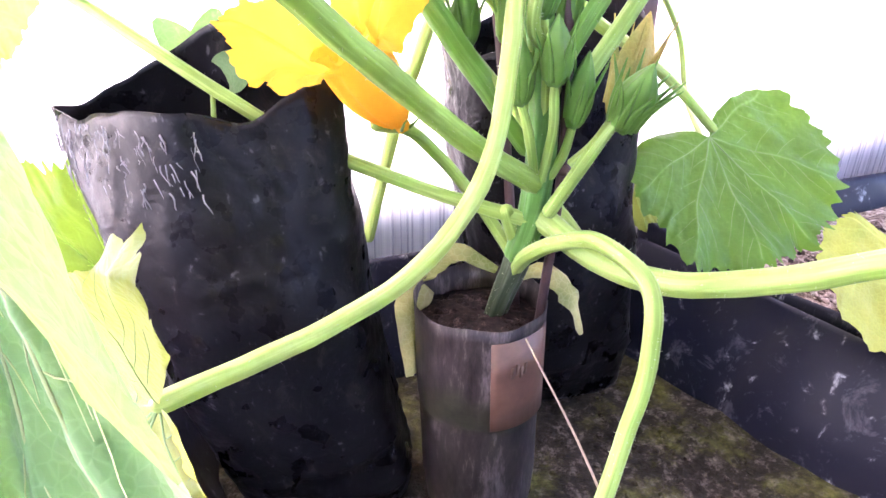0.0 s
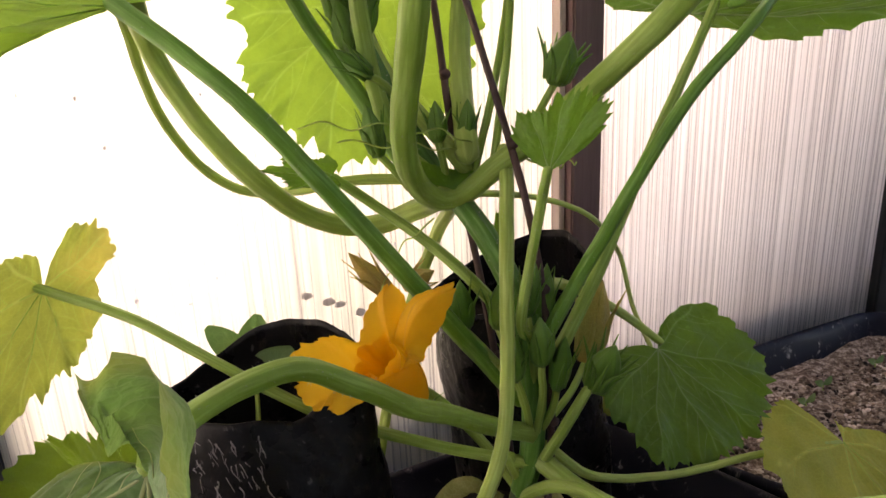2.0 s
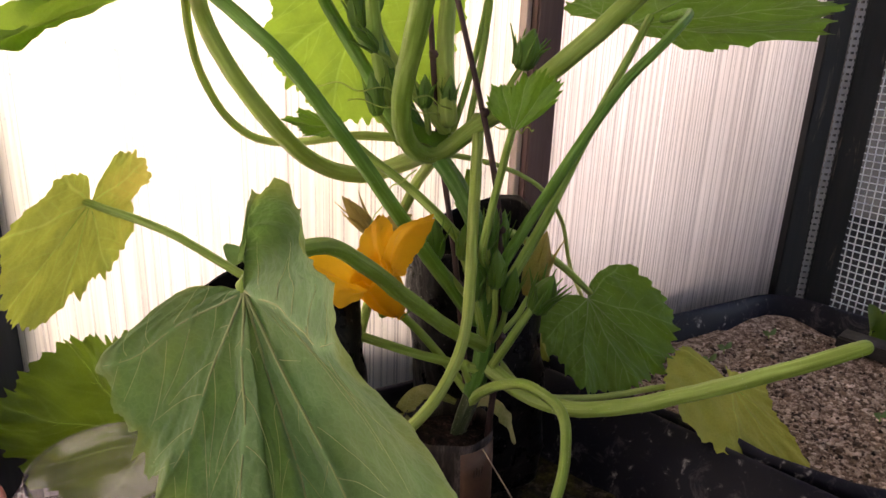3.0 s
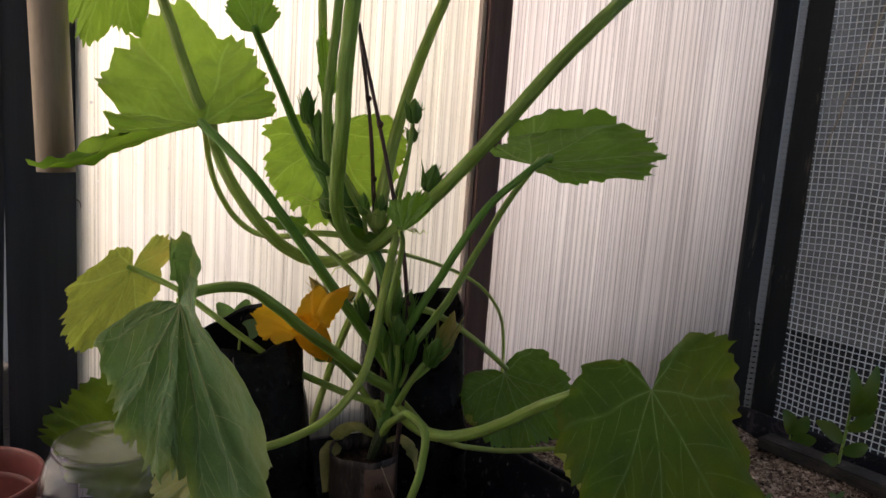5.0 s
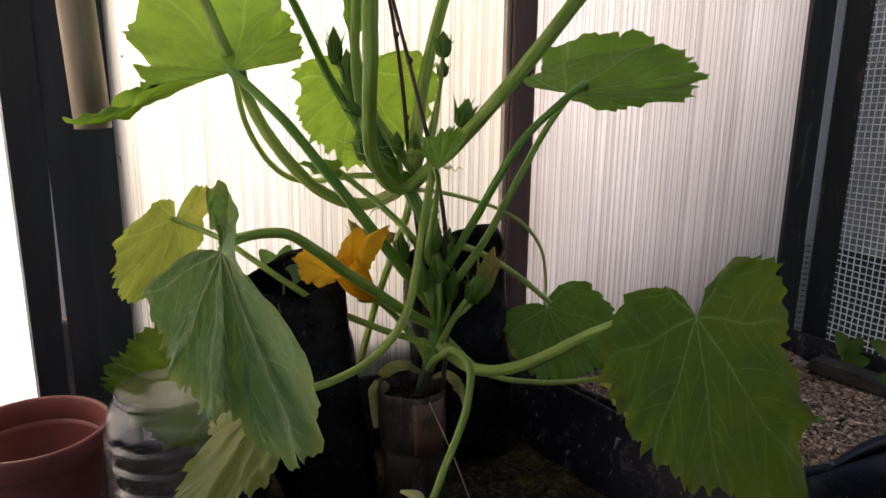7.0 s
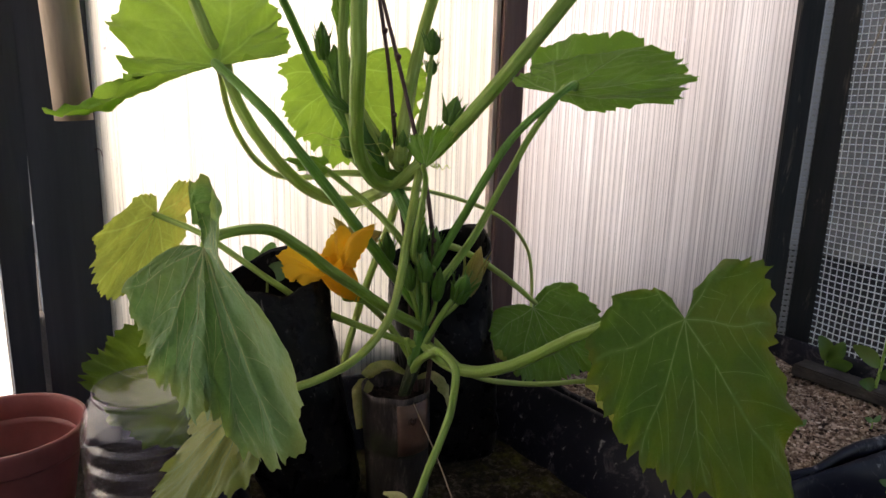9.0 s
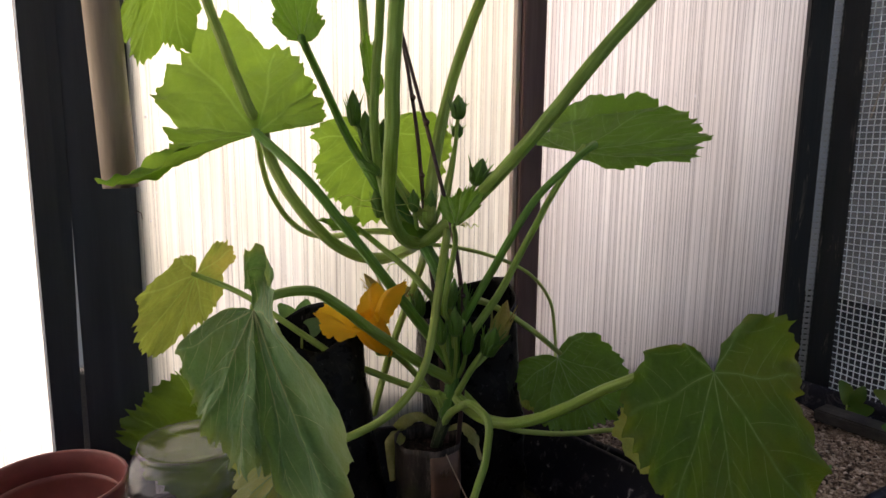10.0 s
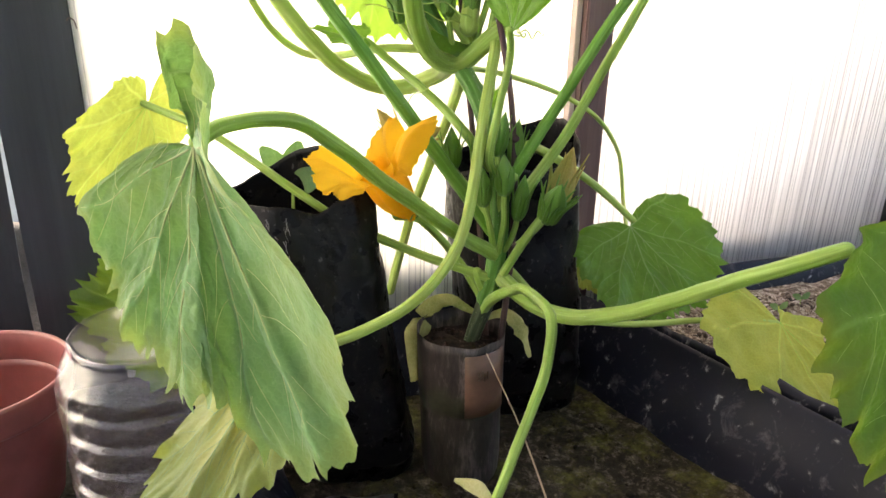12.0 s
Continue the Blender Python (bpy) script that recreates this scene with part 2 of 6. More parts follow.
mcol = mottle(moss, [(0.3, (0.008, 0.006, 0.005)), (0.52, (0.026, 0.021, 0.016)), (0.75, (0.18, 0.15, 0.125))], 85, 9, 0.75)
where = node(moss, "ShaderNodeTexNoise", Scale=14.0, Detail=8.0, Roughness=0.7)
wire(moss, coords(moss), where.inputs["Vector"])
ramp = node(moss, "ShaderNodeValToRGB")
ramp.color_ramp.elements[0].position, ramp.color_ramp.elements[1].position = 0.50, 0.70
wire(moss, where.outputs["Fac"], ramp.inputs[0])
colour(moss, mixed(moss, mcol, mottle(moss, [(0.3, (0.014, 0.018, 0.005)), (0.7, (0.15, 0.145, 0.035))], 120, 8, 0.7), ramp.outputs[0]))
moss.node_tree.nodes["Principled BSDF"].inputs["Specular IOR Level"].default_value = 0.12
bump(moss, 150, 1.0, 0.005)
crumb = material("crumb", (0.3, 0.26, 0.24), 0.95)
gi = node(crumb, "ShaderNodeNewGeometry")
cr = node(crumb, "ShaderNodeValToRGB")
cr.color_ramp.elements[0].color, cr.color_ramp.elements[1].color = (0.025, 0.018, 0.015, 1), (0.85, 0.74, 0.67, 1)
cr.color_ramp.elements.new(0.30).color = (0.15, 0.10, 0.075, 1)
cr.color_ramp.elements.new(0.65).color = (0.48, 0.355, 0.285, 1)
wire(crumb, gi.outputs["Random Per Island"], cr.inputs[0])
colour(crumb, mixed(crumb, cr.outputs[0], mottle(crumb, [(0.38, (0.22, 0.18, 0.15)), (0.58, (1.0, 0.96, 0.92))], 24, 6, 0.7), 0.85, "MULTIPLY"))

wood_tarred = material("wood_tarred", (0.02, 0.024, 0.03), 0.5, spec=0.4)
colour(wood_tarred, mottle(wood_tarred, [(0.35, (0.022, 0.025, 0.034)), (0.65, (0.042, 0.045, 0.058)), (0.85, (0.10, 0.098, 0.108))], 24, 8, 0.7, (1, 1, 0.05)))
bump(wood_tarred, 90, 0.4, 0.0012, (1, 1, 0.05))
wood_flaky = material("wood_flaky", (0.014, 0.014, 0.016), 0.6, spec=0.3)
tar = mottle(wood_flaky, [(0.35, (0.010, 0.012, 0.014)), (0.65, (0.024, 0.024, 0.026))], 30, 8, 0.7, (1, 1, 0.05))
bare = mottle(wood_flaky, [(0.60, (0, 0, 0)), (0.66, (0.10, 0.075, 0.065)), (0.78, (0.30, 0.25, 0.23))], 46, 8, 0.7, (1, 1, 0.16), 0.5)
colour(wood_flaky, mixed(wood_flaky, tar, bare, 0.9, "ADD"))
bump(wood_flaky, 90, 0.6, 0.002, (1, 1, 0.1))
wood_worn = material("wood_worn", (0.05, 0.047, 0.046), 0.8, spec=0.2)
colour(wood_worn, mottle(wood_worn, [(0.32, (0.018, 0.017, 0.017)), (0.58, (0.060, 0.055, 0.053)), (0.8, (0.20, 0.175, 0.165))], 55, 9, 0.75, (0.3, 0.3, 1)))
bump(wood_worn, 80, 0.8, 0.003, (0.3, 0.3, 1))
wood_brown = material("wood_brown", (0.06, 0.04, 0.04), 0.65, spec=0.3)
colour(wood_brown, mottle(wood_brown, [(0.3, (0.090, 0.050, 0.053)), (0.7, (0.22, 0.130, 0.130))], 30, 8, 0.7, (1, 1, 0.05)))
bump(wood_brown, 90, 0.5, 0.0015, (1, 1, 0.05))
wood_raw = material("wood_raw", (0.42, 0.33, 0.31), 0.75)
colour(wood_raw, mottle(wood_raw, [(0.3, (0.38, 0.29, 0.275)), (0.7, (0.58, 0.47, 0.44))], 30, 8, 0.7, (1, 1, 0.05)))
terracotta = material("red_plastic", (0.24, 0.045, 0.032), 0.42)
colour(terracotta, mottle(terracotta, [(0.3, (0.16, 0.043, 0.040)), (0.7, (0.26, 0.078, 0.072))], 14, 7, 0.65))
bump(terracotta, 200, 0.12, 0.0005)
netting = material("netting", (0.72, 0.70, 0.68), 0.6)
colour(netting, mottle(netting, [(0.3, (0.70, 0.68, 0.65)), (0.7, (0.88, 0.86, 0.83))], 18, 5))
nt, nx = node(netting, "ShaderNodeBsdfTranslucent", Color=(0.92, 0.90, 0.88, 1)), node(netting, "ShaderNodeMixShader", Fac=0.6)
wire(netting, netting.node_tree.nodes["Principled BSDF"].outputs[0], nx.inputs[1])
wire(netting, nt.outputs[0], nx.inputs[2])
wire(netting, nx.outputs[0], netting.node_tree.nodes["Material Output"].inputs[0])
strip_grey = material("strip_grey", (0.36, 0.36, 0.37), 0.5, 0.4)
tape = material("brown_tape", (0.30, 0.15, 0.085), 0.45)
colour(tape, mottle(tape, [(0.3, (0.085, 0.040, 0.026)), (0.7, (0.145, 0.072, 0.046))], 60, 6))
ink = material("ink", (0.075, 0.038, 0.024), 0.6)


def sheet_material(name, tint, clear, dull=(0.76, 0.76, 0.76)):
    """Milky twin-wall plastic: scatters what falls on its far side, with a weak gloss and stains."""
    m = material(name, tint, 0.35, spec=0.25)
    n = m.node_tree.nodes
    col = mottle(m, [(0.3, tuple(v * k for v, k in zip(tint, dull))), (0.7, tint)], 4, 8, 0.65, (1, 1, 0.35))
    line = mottle(m, [(0.3, (0.78, 0.77, 0.78)), (0.7, (1, 1, 1))], 85, 3, 0.5, (1, 1, 0.012))
    hair = mottle(m, [(0.35, (0.84, 0.83, 0.83)), (0.6, (1, 1, 1))], 420, 2, 0.5, (1, 1, 0.004))
    both = mixed(m, mixed(m, col, line, 1.0, "MULTIPLY"), hair, 1.0, "MULTIPLY")
    colour(m, both)
    t, mix = node(m, "ShaderNodeBsdfTranslucent"), node(m, "ShaderNodeMixShader", Fac=clear)
    wire(m, both, t.inputs[0])
    wire(m, n["Principled BSDF"].outputs[0], mix.inputs[1])
    wire(m, t.outputs[0], mix.inputs[2])
    wire(m, mix.outputs[0], n["Material Output"].inputs[0])
    return m


sheet_milk = sheet_material("sheet_milk", (0.92, 0.904, 0.845), 0.8, (0.84, 0.82, 0.70))
sheet_pinkish = sheet_material("sheet_pinkish", (0.93, 0.895, 0.870), 0.8, (0.78, 0.75, 0.73))
# lets less daylight through, to cut the light on what faces the camera
sheet_dim = sheet_material("sheet_dim", (0.52, 0.52, 0.50), 0.52)
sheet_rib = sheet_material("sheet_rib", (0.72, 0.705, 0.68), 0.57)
rt, rm = node(sheet_rib, "ShaderNodeBsdfTransparent"), node(sheet_rib, "ShaderNodeMixShader", Fac=0.85)
wire(sheet_rib, sheet_rib.node_tree.nodes["Material Output"].inputs[0].links[0].from_socket, rm.inputs[1])
wire(sheet_rib, rt.outputs[0], rm.inputs[2])
wire(sheet_rib, rm.outputs[0], sheet_rib.node_tree.nodes["Material Output"].inputs[0])
render_grey = material("render_grey", (0.30, 0.29, 0.28), 0.9)
colour(render_grey, mottle(render_grey, [(0.3, (0.24, 0.23, 0.22)), (0.7, (0.36, 0.35, 0.33))], 3, 6))
wall_dull = material("wall_dull", (0.12, 0.12, 0.11), 0.9)
colour(wall_dull, mottle(wall_dull, [(0.3, (0.075, 0.066, 0.054)), (0.7, (0.175, 0.150, 0.125))], 9, 7))

clear_plastic = bpy.data.materials.new("clear_plastic")
clear_plastic.use_nodes = True
pn = clear_plastic.node_tree.nodes
pg = node(clear_plastic, "ShaderNodeBsdfGlossy", Roughness=0.07)
ptr, pmx = node(clear_plastic, "ShaderNodeBsdfTransparent", Color=(0.90, 0.87, 0.93, 1)), node(clear_plastic, "ShaderNodeMixShader")
pl = node(clear_plastic, "ShaderNodeLayerWeight", Blend=0.35)
pr = node(clear_plastic, "ShaderNodeMapRange", To_Min=0.06, To_Max=0.23)
wire(clear_plastic, pl.outputs["Facing"], pr.inputs[0])
wire(clear_plastic, pr.outputs[0], pmx.inputs[0])
wire(clear_plastic, ptr.outputs[0], pmx.inputs[1])
wire(clear_plastic, pg.outputs[0], pmx.inputs[2])
pd, pmy = node(clear_plastic, "ShaderNodeBsdfDiffuse", Color=(0.84, 0.78, 0.90, 1)), node(clear_plastic, "ShaderNodeMixShader", Fac=0.032)
wire(clear_plastic, pmx.outputs[0], pmy.inputs[1])
wire(clear_plastic, pd.outputs[0], pmy.inputs[2])
wire(clear_plastic, pmy.outputs[0], pn["Material Output"].inputs[0])
smoke_film = material("pot_film", (0.10, 0.085, 0.08), 0.4, spec=0.3)
pot_dust = mottle(smoke_film, [(0.34, (0.008, 0.006, 0.006)), (0.52, (0.040, 0.030, 0.028)), (0.74, (0.22, 0.18, 0.17))], 75, 9, 0.75, (1, 1, 0.22))
pot_algae = mottle(smoke_film, [(0.3, (0.014, 0.014, 0.008)), (0.7, (0.045, 0.045, 0.026))], 60, 8, 0.7)
sep = node(smoke_film, "ShaderNodeSeparateXYZ")
wob = node(smoke_film, "ShaderNodeTexNoise", Scale=35.0, Detail=5.0)
wire(smoke_film, coords(smoke_film), wob.inputs["Vector"])
wire(smoke_film, coords(smoke_film), sep.inputs[0])
lift = node(smoke_film, "ShaderNodeMath")
lift.operation = "MULTIPLY_ADD"
lift.inputs[1].default_value = 0.05
wire(smoke_film, wob.outputs["Fac"], lift.inputs[0])
wire(smoke_film, sep.outputs["Z"], lift.inputs[2])
band = node(smoke_film, "ShaderNodeValToRGB")
while len(band.color_ramp.elements) < 4:
    band.color_ramp.elements.new(0.5)
for k, (at, v) in enumerate(((0.108, 0.15), (0.113, 0.95), (0.130, 0.9), (0.142, 0.0))):
    band.color_ramp.elements[k].position, band.color_ramp.elements[k].color = at, (v, v, v, 1)
wire(smoke_film, lift.outputs[0], band.inputs[0])
colour(smoke_film, mixed(smoke_film, pot_dust, pot_algae, band.outputs[0]))
bump(smoke_film, 60, 0.3, 0.001)
smudge = sheet_material("smudge", (0.83, 0.82, 0.85), 0.8)
STEMS = {
    "front_arch": ((0.0068, 0.0045), [(0.056, 0.405, 0.246), (0.016, 0.362, 0.284), (-0.014, 0.322, 0.320), (-0.038, 0.278, 0.353), (-0.064, 0.250, 0.384), (-0.091, 0.230, 0.406), (-0.123, 0.194, 0.410), (-0.134, 0.172, 0.404)]),
    "yellow_left": ((0.0045, 0.0035), [(0.048, 0.401, 0.225), (-0.027, 0.409, 0.246), (-0.100, 0.411, 0.278), (-0.163, 0.421, 0.316), (-0.227, 0.445, 0.349), (-0.302, 0.475, 0.369)]),
    "hanging": ((0.0055, 0.0042), [(0.046, 0.449, 0.452), (0.045, 0.438, 0.432), (0.036, 0.398, 0.374), (0.022, 0.343, 0.291), (-0.010, 0.301, 0.251), (-0.055, 0.266, 0.234), (-0.108, 0.210, 0.238)]),
    "upper_right": ((0.0055, 0.0036), [(0.057, 0.411, 0.305), (0.105, 0.404, 0.397), (0.154, 0.396, 0.485), (0.222, 0.423, 0.547), (0.247, 0.522, 0.544)]),
    "upper_right_b": ((0.0055, 0.0036), [(0.076, 0.417, 0.302), (0.117, 0.448, 0.355), (0.153, 0.467, 0.421), (0.190, 0.484, 0.488), (0.233, 0.523, 0.545)]),
    "big_right": ((0.0078, 0.0050), [(0.057, 0.405, 0.227), (0.086, 0.366, 0.217), (0.116, 0.327, 0.223), (0.149, 0.294, 0.243), (0.180, 0.256, 0.275), (0.209, 0.215, 0.311), (0.257, 0.186, 0.346)]),
    "yellow_right": ((0.0042, 0.0030), [(0.066, 0.407, 0.233), (0.123, 0.458, 0.162), (0.202, 0.473, 0.144), (0.296, 0.487, 0.145), (0.375, 0.495, 0.141)]),
    "hook": ((0.0050, 0.0040), [(0.044, 0.404, 0.188), (0.052, 0.388, 0.208), (0.065, 0.366, 0.227), (0.077, 0.324, 0.248), (0.095, 0.294, 0.240), (0.094, 0.274, 0.214), (0.084, 0.260, 0.179), (0.069, 0.236, 0.149), (0.055, 0.219, 0.116)]),
    "loop": ((0.0090, 0.0070), [(0.004, 0.472, 0.416), (-0.010, 0.508, 0.400), (-0.053, 0.522, 0.383), (-0.098, 0.503, 0.399), (-0.134, 0.476, 0.438), (-0.169, 0.469, 0.487), (-0.190, 0.467, 0.534), (-0.187, 0.435, 0.562)]),
    "thin_loop": ((0.0045, 0.0035), [(0.002, 0.492, 0.425), (-0.060, 0.515, 0.424), (-0.137, 0.551, 0.410), (-0.177, 0.544, 0.429), (-0.202, 0.505, 0.487), (-0.203, 0.455, 0.565)]),
    "top": ((0.0070, 0.0045), [(-0.016, 0.452, 0.430), (-0.052, 0.500, 0.489), (-0.091, 0.510, 0.553), (-0.117, 0.483, 0.618), (-0.133, 0.416, 0.675)]),
    "tall_back": ((0.0090, 0.0065), [(0.021, 0.461, 0.451), (0.027, 0.526, 0.523), (0.042, 0.553, 0.603), (0.066, 0.540, 0.684), (0.097, 0.492, 0.763)]),
    "upper_left": ((0.0075, 0.0050), [(0.051, 0.431, 0.263), (-0.013, 0.417, 0.352), (-0.068, 0.386, 0.435), (-0.122, 0.371, 0.508), (-0.188, 0.398, 0.562)]),
    "small_left": ((0.0050, 0.0035), [(0.046, 0.431, 0.326), (0.017, 0.446, 0.359), (-0.015, 0.469, 0.386), (-0.047, 0.485, 0.409), (-0.077, 0.485, 0.433)]),
    "low_right": ((0.0050, 0.0036), [(0.084, 0.464, 0.340), (0.105, 0.505, 0.324), (0.141, 0.525, 0.300), (0.181, 0.538, 0.269), (0.220, 0.559, 0.232)]),
    "thin_arc": ((0.0030, 0.0024), [(0.012, 0.490, 0.408), (0.045, 0.529, 0.402), (0.120, 0.602, 0.372), (0.182, 0.654, 0.333), (0.217, 0.671, 0.285), (0.223, 0.645, 0.237), (0.213, 0.567, 0.224)]),
    "back_drop": ((0.0060, 0.0050), [(0.016, 0.509, 0.402), (0.007, 0.563, 0.362), (-0.015, 0.585, 0.299), (-0.041, 0.578, 0.223), (-0.063, 0.553, 0.136)]),
    "flower_stalk": ((0.0045, 0.0040), [(0.037, 0.401, 0.230), (0.048, 0.416, 0.188), (0.021, 0.457, 0.215), (-0.019, 0.464, 0.257), (-0.041, 0.402, 0.284)]),
    "small_middle": ((0.0042, 0.0028), [(0.066, 0.399, 0.326), (0.044, 0.386, 0.341), (0.048, 0.382, 0.385), (0.056, 0.378, 0.433), (0.053, 0.353, 0.457)]),
    "bud_stalk": ((0.0042, 0.0036), [(0.062, 0.392, 0.235), (0.075, 0.386, 0.262), (0.089, 0.388, 0.285), (0.099, 0.392, 0.295)]),
}


# ---- tools for shapes ----
def part(name, bm, mat, parent=None, label="", smooth=True):
    """One mesh object from a bmesh, under its thing."""
    me = bpy.data.meshes.new(name)
    bm.to_mesh(me)
    bm.free()
    for p in me.polygons:
        p.use_smooth = smooth
    me.materials.append(mat)
    ob = new(name, me)
    ob.parent = parent
    return tagged(ob, label)


def thing(name, label, category, at=(0, 0, 0), group="", kind=""):
    ob = new(name)
    ob.empty_display_size = 0.02
    ob.location = at
    bpy.context.view_layer.update()
    return tagged(ob, label, category, group, kind)


def under(ob, parent):
    """Keep the place of a part that was built in world metres."""
    ob.parent = parent
    ob.matrix_parent_inverse = Matrix.Translation(parent.location).inverted()
    return ob


def wpart(name, bm, mat, parent, label="", smooth=True):
    return under(part(name, bm, mat, None, label, smooth), parent)


def spline(pts, n=8):
    p = [Vector(q) for q in pts]
    p = [2 * p[0] - p[1], *p, 2 * p[-1] - p[-2]]
    out = []
    for i in range(1, len(p) - 2):
        a, b, c, d = p[i - 1 : i + 3]
        for k in range(n):
            s = k / n
            out.append(0.5 * (2 * b + (c - a) * s + (2 * a - 5 * b + 4 * c - d) * s * s + (3 * b - a - 3 * c + d) * s**3))
    out.append(p[-2])
    return out


def tube(bm, path, r0, r1, sides=12, flute=0.0, flutes=6, wobble=0.0, caps=True, swell=0.0, round_ends=False):
    """A tapered, fluted tube along a path of points."""
    full = [1.0] * len(path)
    if round_ends:
        t0, t1 = (path[0] - path[1]).normalized(), (path[-1] - path[-2]).normalized()
        path = [path[0] + t0 * (r0 * k) for k in (0.97, 0.8, 0.45)] + list(path) + [path[-1] + t1 * (r1 * k) for k in (0.45, 0.8, 0.97)]
        full = [0.24, 0.6, 0.89] + full + [0.89, 0.6, 0.24]
    n = len(path)
    up = Vector((0.31, 0.22, 0.92)).normalized()
    rings = []
    uv = bm.loops.layers.uv.verify()
    for i, p in enumerate(path):
        t = (path[min(i + 1, n - 1)] - path[max(i - 1, 0)]).normalized()
        side = up.cross(t)
        side = side.normalized() if side.length > 1e-4 else t.orthogonal().normalized()
        up = t.cross(side).normalized()
        s = i / (n - 1)
        r = r0 + (r1 - r0) * s + swell * math.exp(-((s / 0.06) ** 2)) + wobble * r0 * noise.noise(p * 60)
        r *= full[i]
        ring = []
        for k in range(sides):
            a = 2 * math.pi * k / sides
            rad = r * (1 + flute * math.cos(flutes * a))
            ring.append(bm.verts.new(p + side * (rad * math.cos(a)) + up * (rad * math.sin(a))))
        rings.append(ring)
    run = 0.0
    for i, (a, b) in enumerate(zip(rings, rings[1:])):
        step = (path[i + 1] - path[i]).length
        for k in range(sides):
            f = bm.faces.new((a[k], a[(k + 1) % sides], b[(k + 1) % sides], b[k]))
            for loop, (s, z) in zip(f.loops, ((k, run), (k + 1, run), (k + 1, run + step), (k, run + step))):
                loop[uv].uv = (s / sides, z)
        run += step
    if caps:
        bm.faces.new(rings[0][::-1])
        bm.faces.new(rings[-1])
    return rings


def box(bm, lo, hi, m=None, bevel=0.0):
    lo, hi = Vector(lo), Vector(hi)
    g = bmesh.ops.create_cube(bm, size=1.0)
    c, s = (lo + hi) / 2, hi - lo
    for v in g["verts"]:
        v.co = Vector((v.co.x * s.x, v.co.y * s.y, v.co.z * s.z)) + c
        if m:
            v.co = m @ v.co
    if bevel:
        edges = {e for v in g["verts"] for e in v.link_edges}
        bmesh.ops.bevel(bm, geom=list(edges), offset=bevel, segments=2, affect="EDGES")


def lathe(bm, profile, sides=48, wave=None):
    """Turn a profile of (radius, height) about z."""
    rings = []
    for r, z in profile:
        rings.append([bm.verts.new(((r + (wave(k / sides, z) if wave else 0)) * math.cos(2 * math.pi * k / sides), (r + (wave(k / sides, z) if wave else 0)) * math.sin(2 * math.pi * k / sides), z)) for k in range(sides)])
    for a, b in zip(rings, rings[1:]):
        for k in range(sides):
            bm.faces.new((a[k], a[(k + 1) % sides], b[(k + 1) % sides], b[k]))
    return rings


def blob(bm, base, tip, r, sides=10, rows=8, ridge=0.12):
    """A pointed bud from base to tip."""
    base, tip = Vector(base), Vector(tip)
    path = [base.lerp(tip, k / rows) for k in range(rows + 1)]
    prof = [max(0.03, math.sin(math.pi * min(1, 0.12 + 0.88 * k / rows)) ** 0.8 * (1 - 0.35 * (k / rows))) for k in range(rows + 1)]
    up = (tip - base).normalized().orthogonal()
    t = (tip - base).normalized()
    side = t.cross(up)
    rings = []
    for p, q in zip(path, prof):
        rings.append([bm.verts.new(p + (side * math.cos(a) + up * math.sin(a)) * (r * q * (1 + ridge * math.cos(5 * a)))) for a in [2 * math.pi * k / sides for k in range(sides)]])
    for a, b in zip(rings, rings[1:]):
        for k in range(sides):
            bm.faces.new((a[k], a[(k + 1) % sides], b[(k + 1) % sides], b[k]))
    bm.faces.new(rings[0][::-1])
    bm.faces.new(rings[-1])


# ---- the walls ----
GROUND = -0.02
TOP = 1.75


def wall_panel(name, a, b, pitch, mat, rib_mat, label, z0=-0.02, z1=TOP):
    """A fluted plastic sheet from a to b (plan), with its upright webs as a part."""
    a, b = Vector((*a, 0)), Vector((*b, 0))
    d = b - a
    L = d.length
    d.normalize()
    n = Vector((-d.y, d.x, 0))
    root = tagged(new(name), label, "wall panel", kind="structure")
    count = int(L / pitch)
    bm = bmesh.new()
    cols = []
    for k in range(count * 4 + 1):
        s = L * k / (count * 4)
        off = 0.0004 * math.cos(2 * math.pi * k / 4)
        p = a + d * s + n * off
        cols.append([bm.verts.new((p.x, p.y, z)) for z in np.linspace(z0, z1, 4)])
    for p, q in zip(cols, cols[1:]):
        for i in range(3):
            bm.faces.new((p[i], q[i], q[i + 1], p[i + 1]))
    part("sheet", bm, mat, root)
    bm = bmesh.new()
    rnd = random.Random(len(name))
    for k in range(count + 1):
        s = L * k / count + rnd.gauss(0, 0.06) * pitch
        w = pitch * rnd.uniform(0.05, 0.16)
        p = a + d * s - n * 0.0022
        q = p + d * w
        box(bm, (0, 0, z0), (w, 0.0009, z1 - 0.002), Matrix.Translation(p) @ d.to_track_quat("X", "Z").to_matrix().to_4x4())
        if rnd.random() < 0.7:
            o = pitch * rnd.uniform(0.2, 0.7)
            box(bm, (o, 0.0002, z0), (o + w * rnd.uniform(0.3, 0.9), 0.0009, z1 - 0.002), Matrix.Translation(p) @ d.to_track_quat("X", "Z").to_matrix().to_4x4())
    part("rib", bm, rib_mat, root, smooth=False)
    return root


wall_panel("wall_left", (-0.445, 0.578), (0.178, 0.702), 0.0165, sheet_milk, sheet_rib, "milky fluted plastic greenhouse wall sheet, bright with daylight")
wall_panel("wall_right", (0.186, 0.705), (0.735, 0.912), 0.0115, sheet_pinkish, sheet_rib, "milky fluted plastic greenhouse wall sheet with a pinkish mottle")
wall_panel("wall_far_left", (-1.10, -0.08), (-0.535, 0.508), 0.0165, sheet_milk, sheet_rib, "milky fluted plastic greenhouse wall sheet beyond the dark boards")


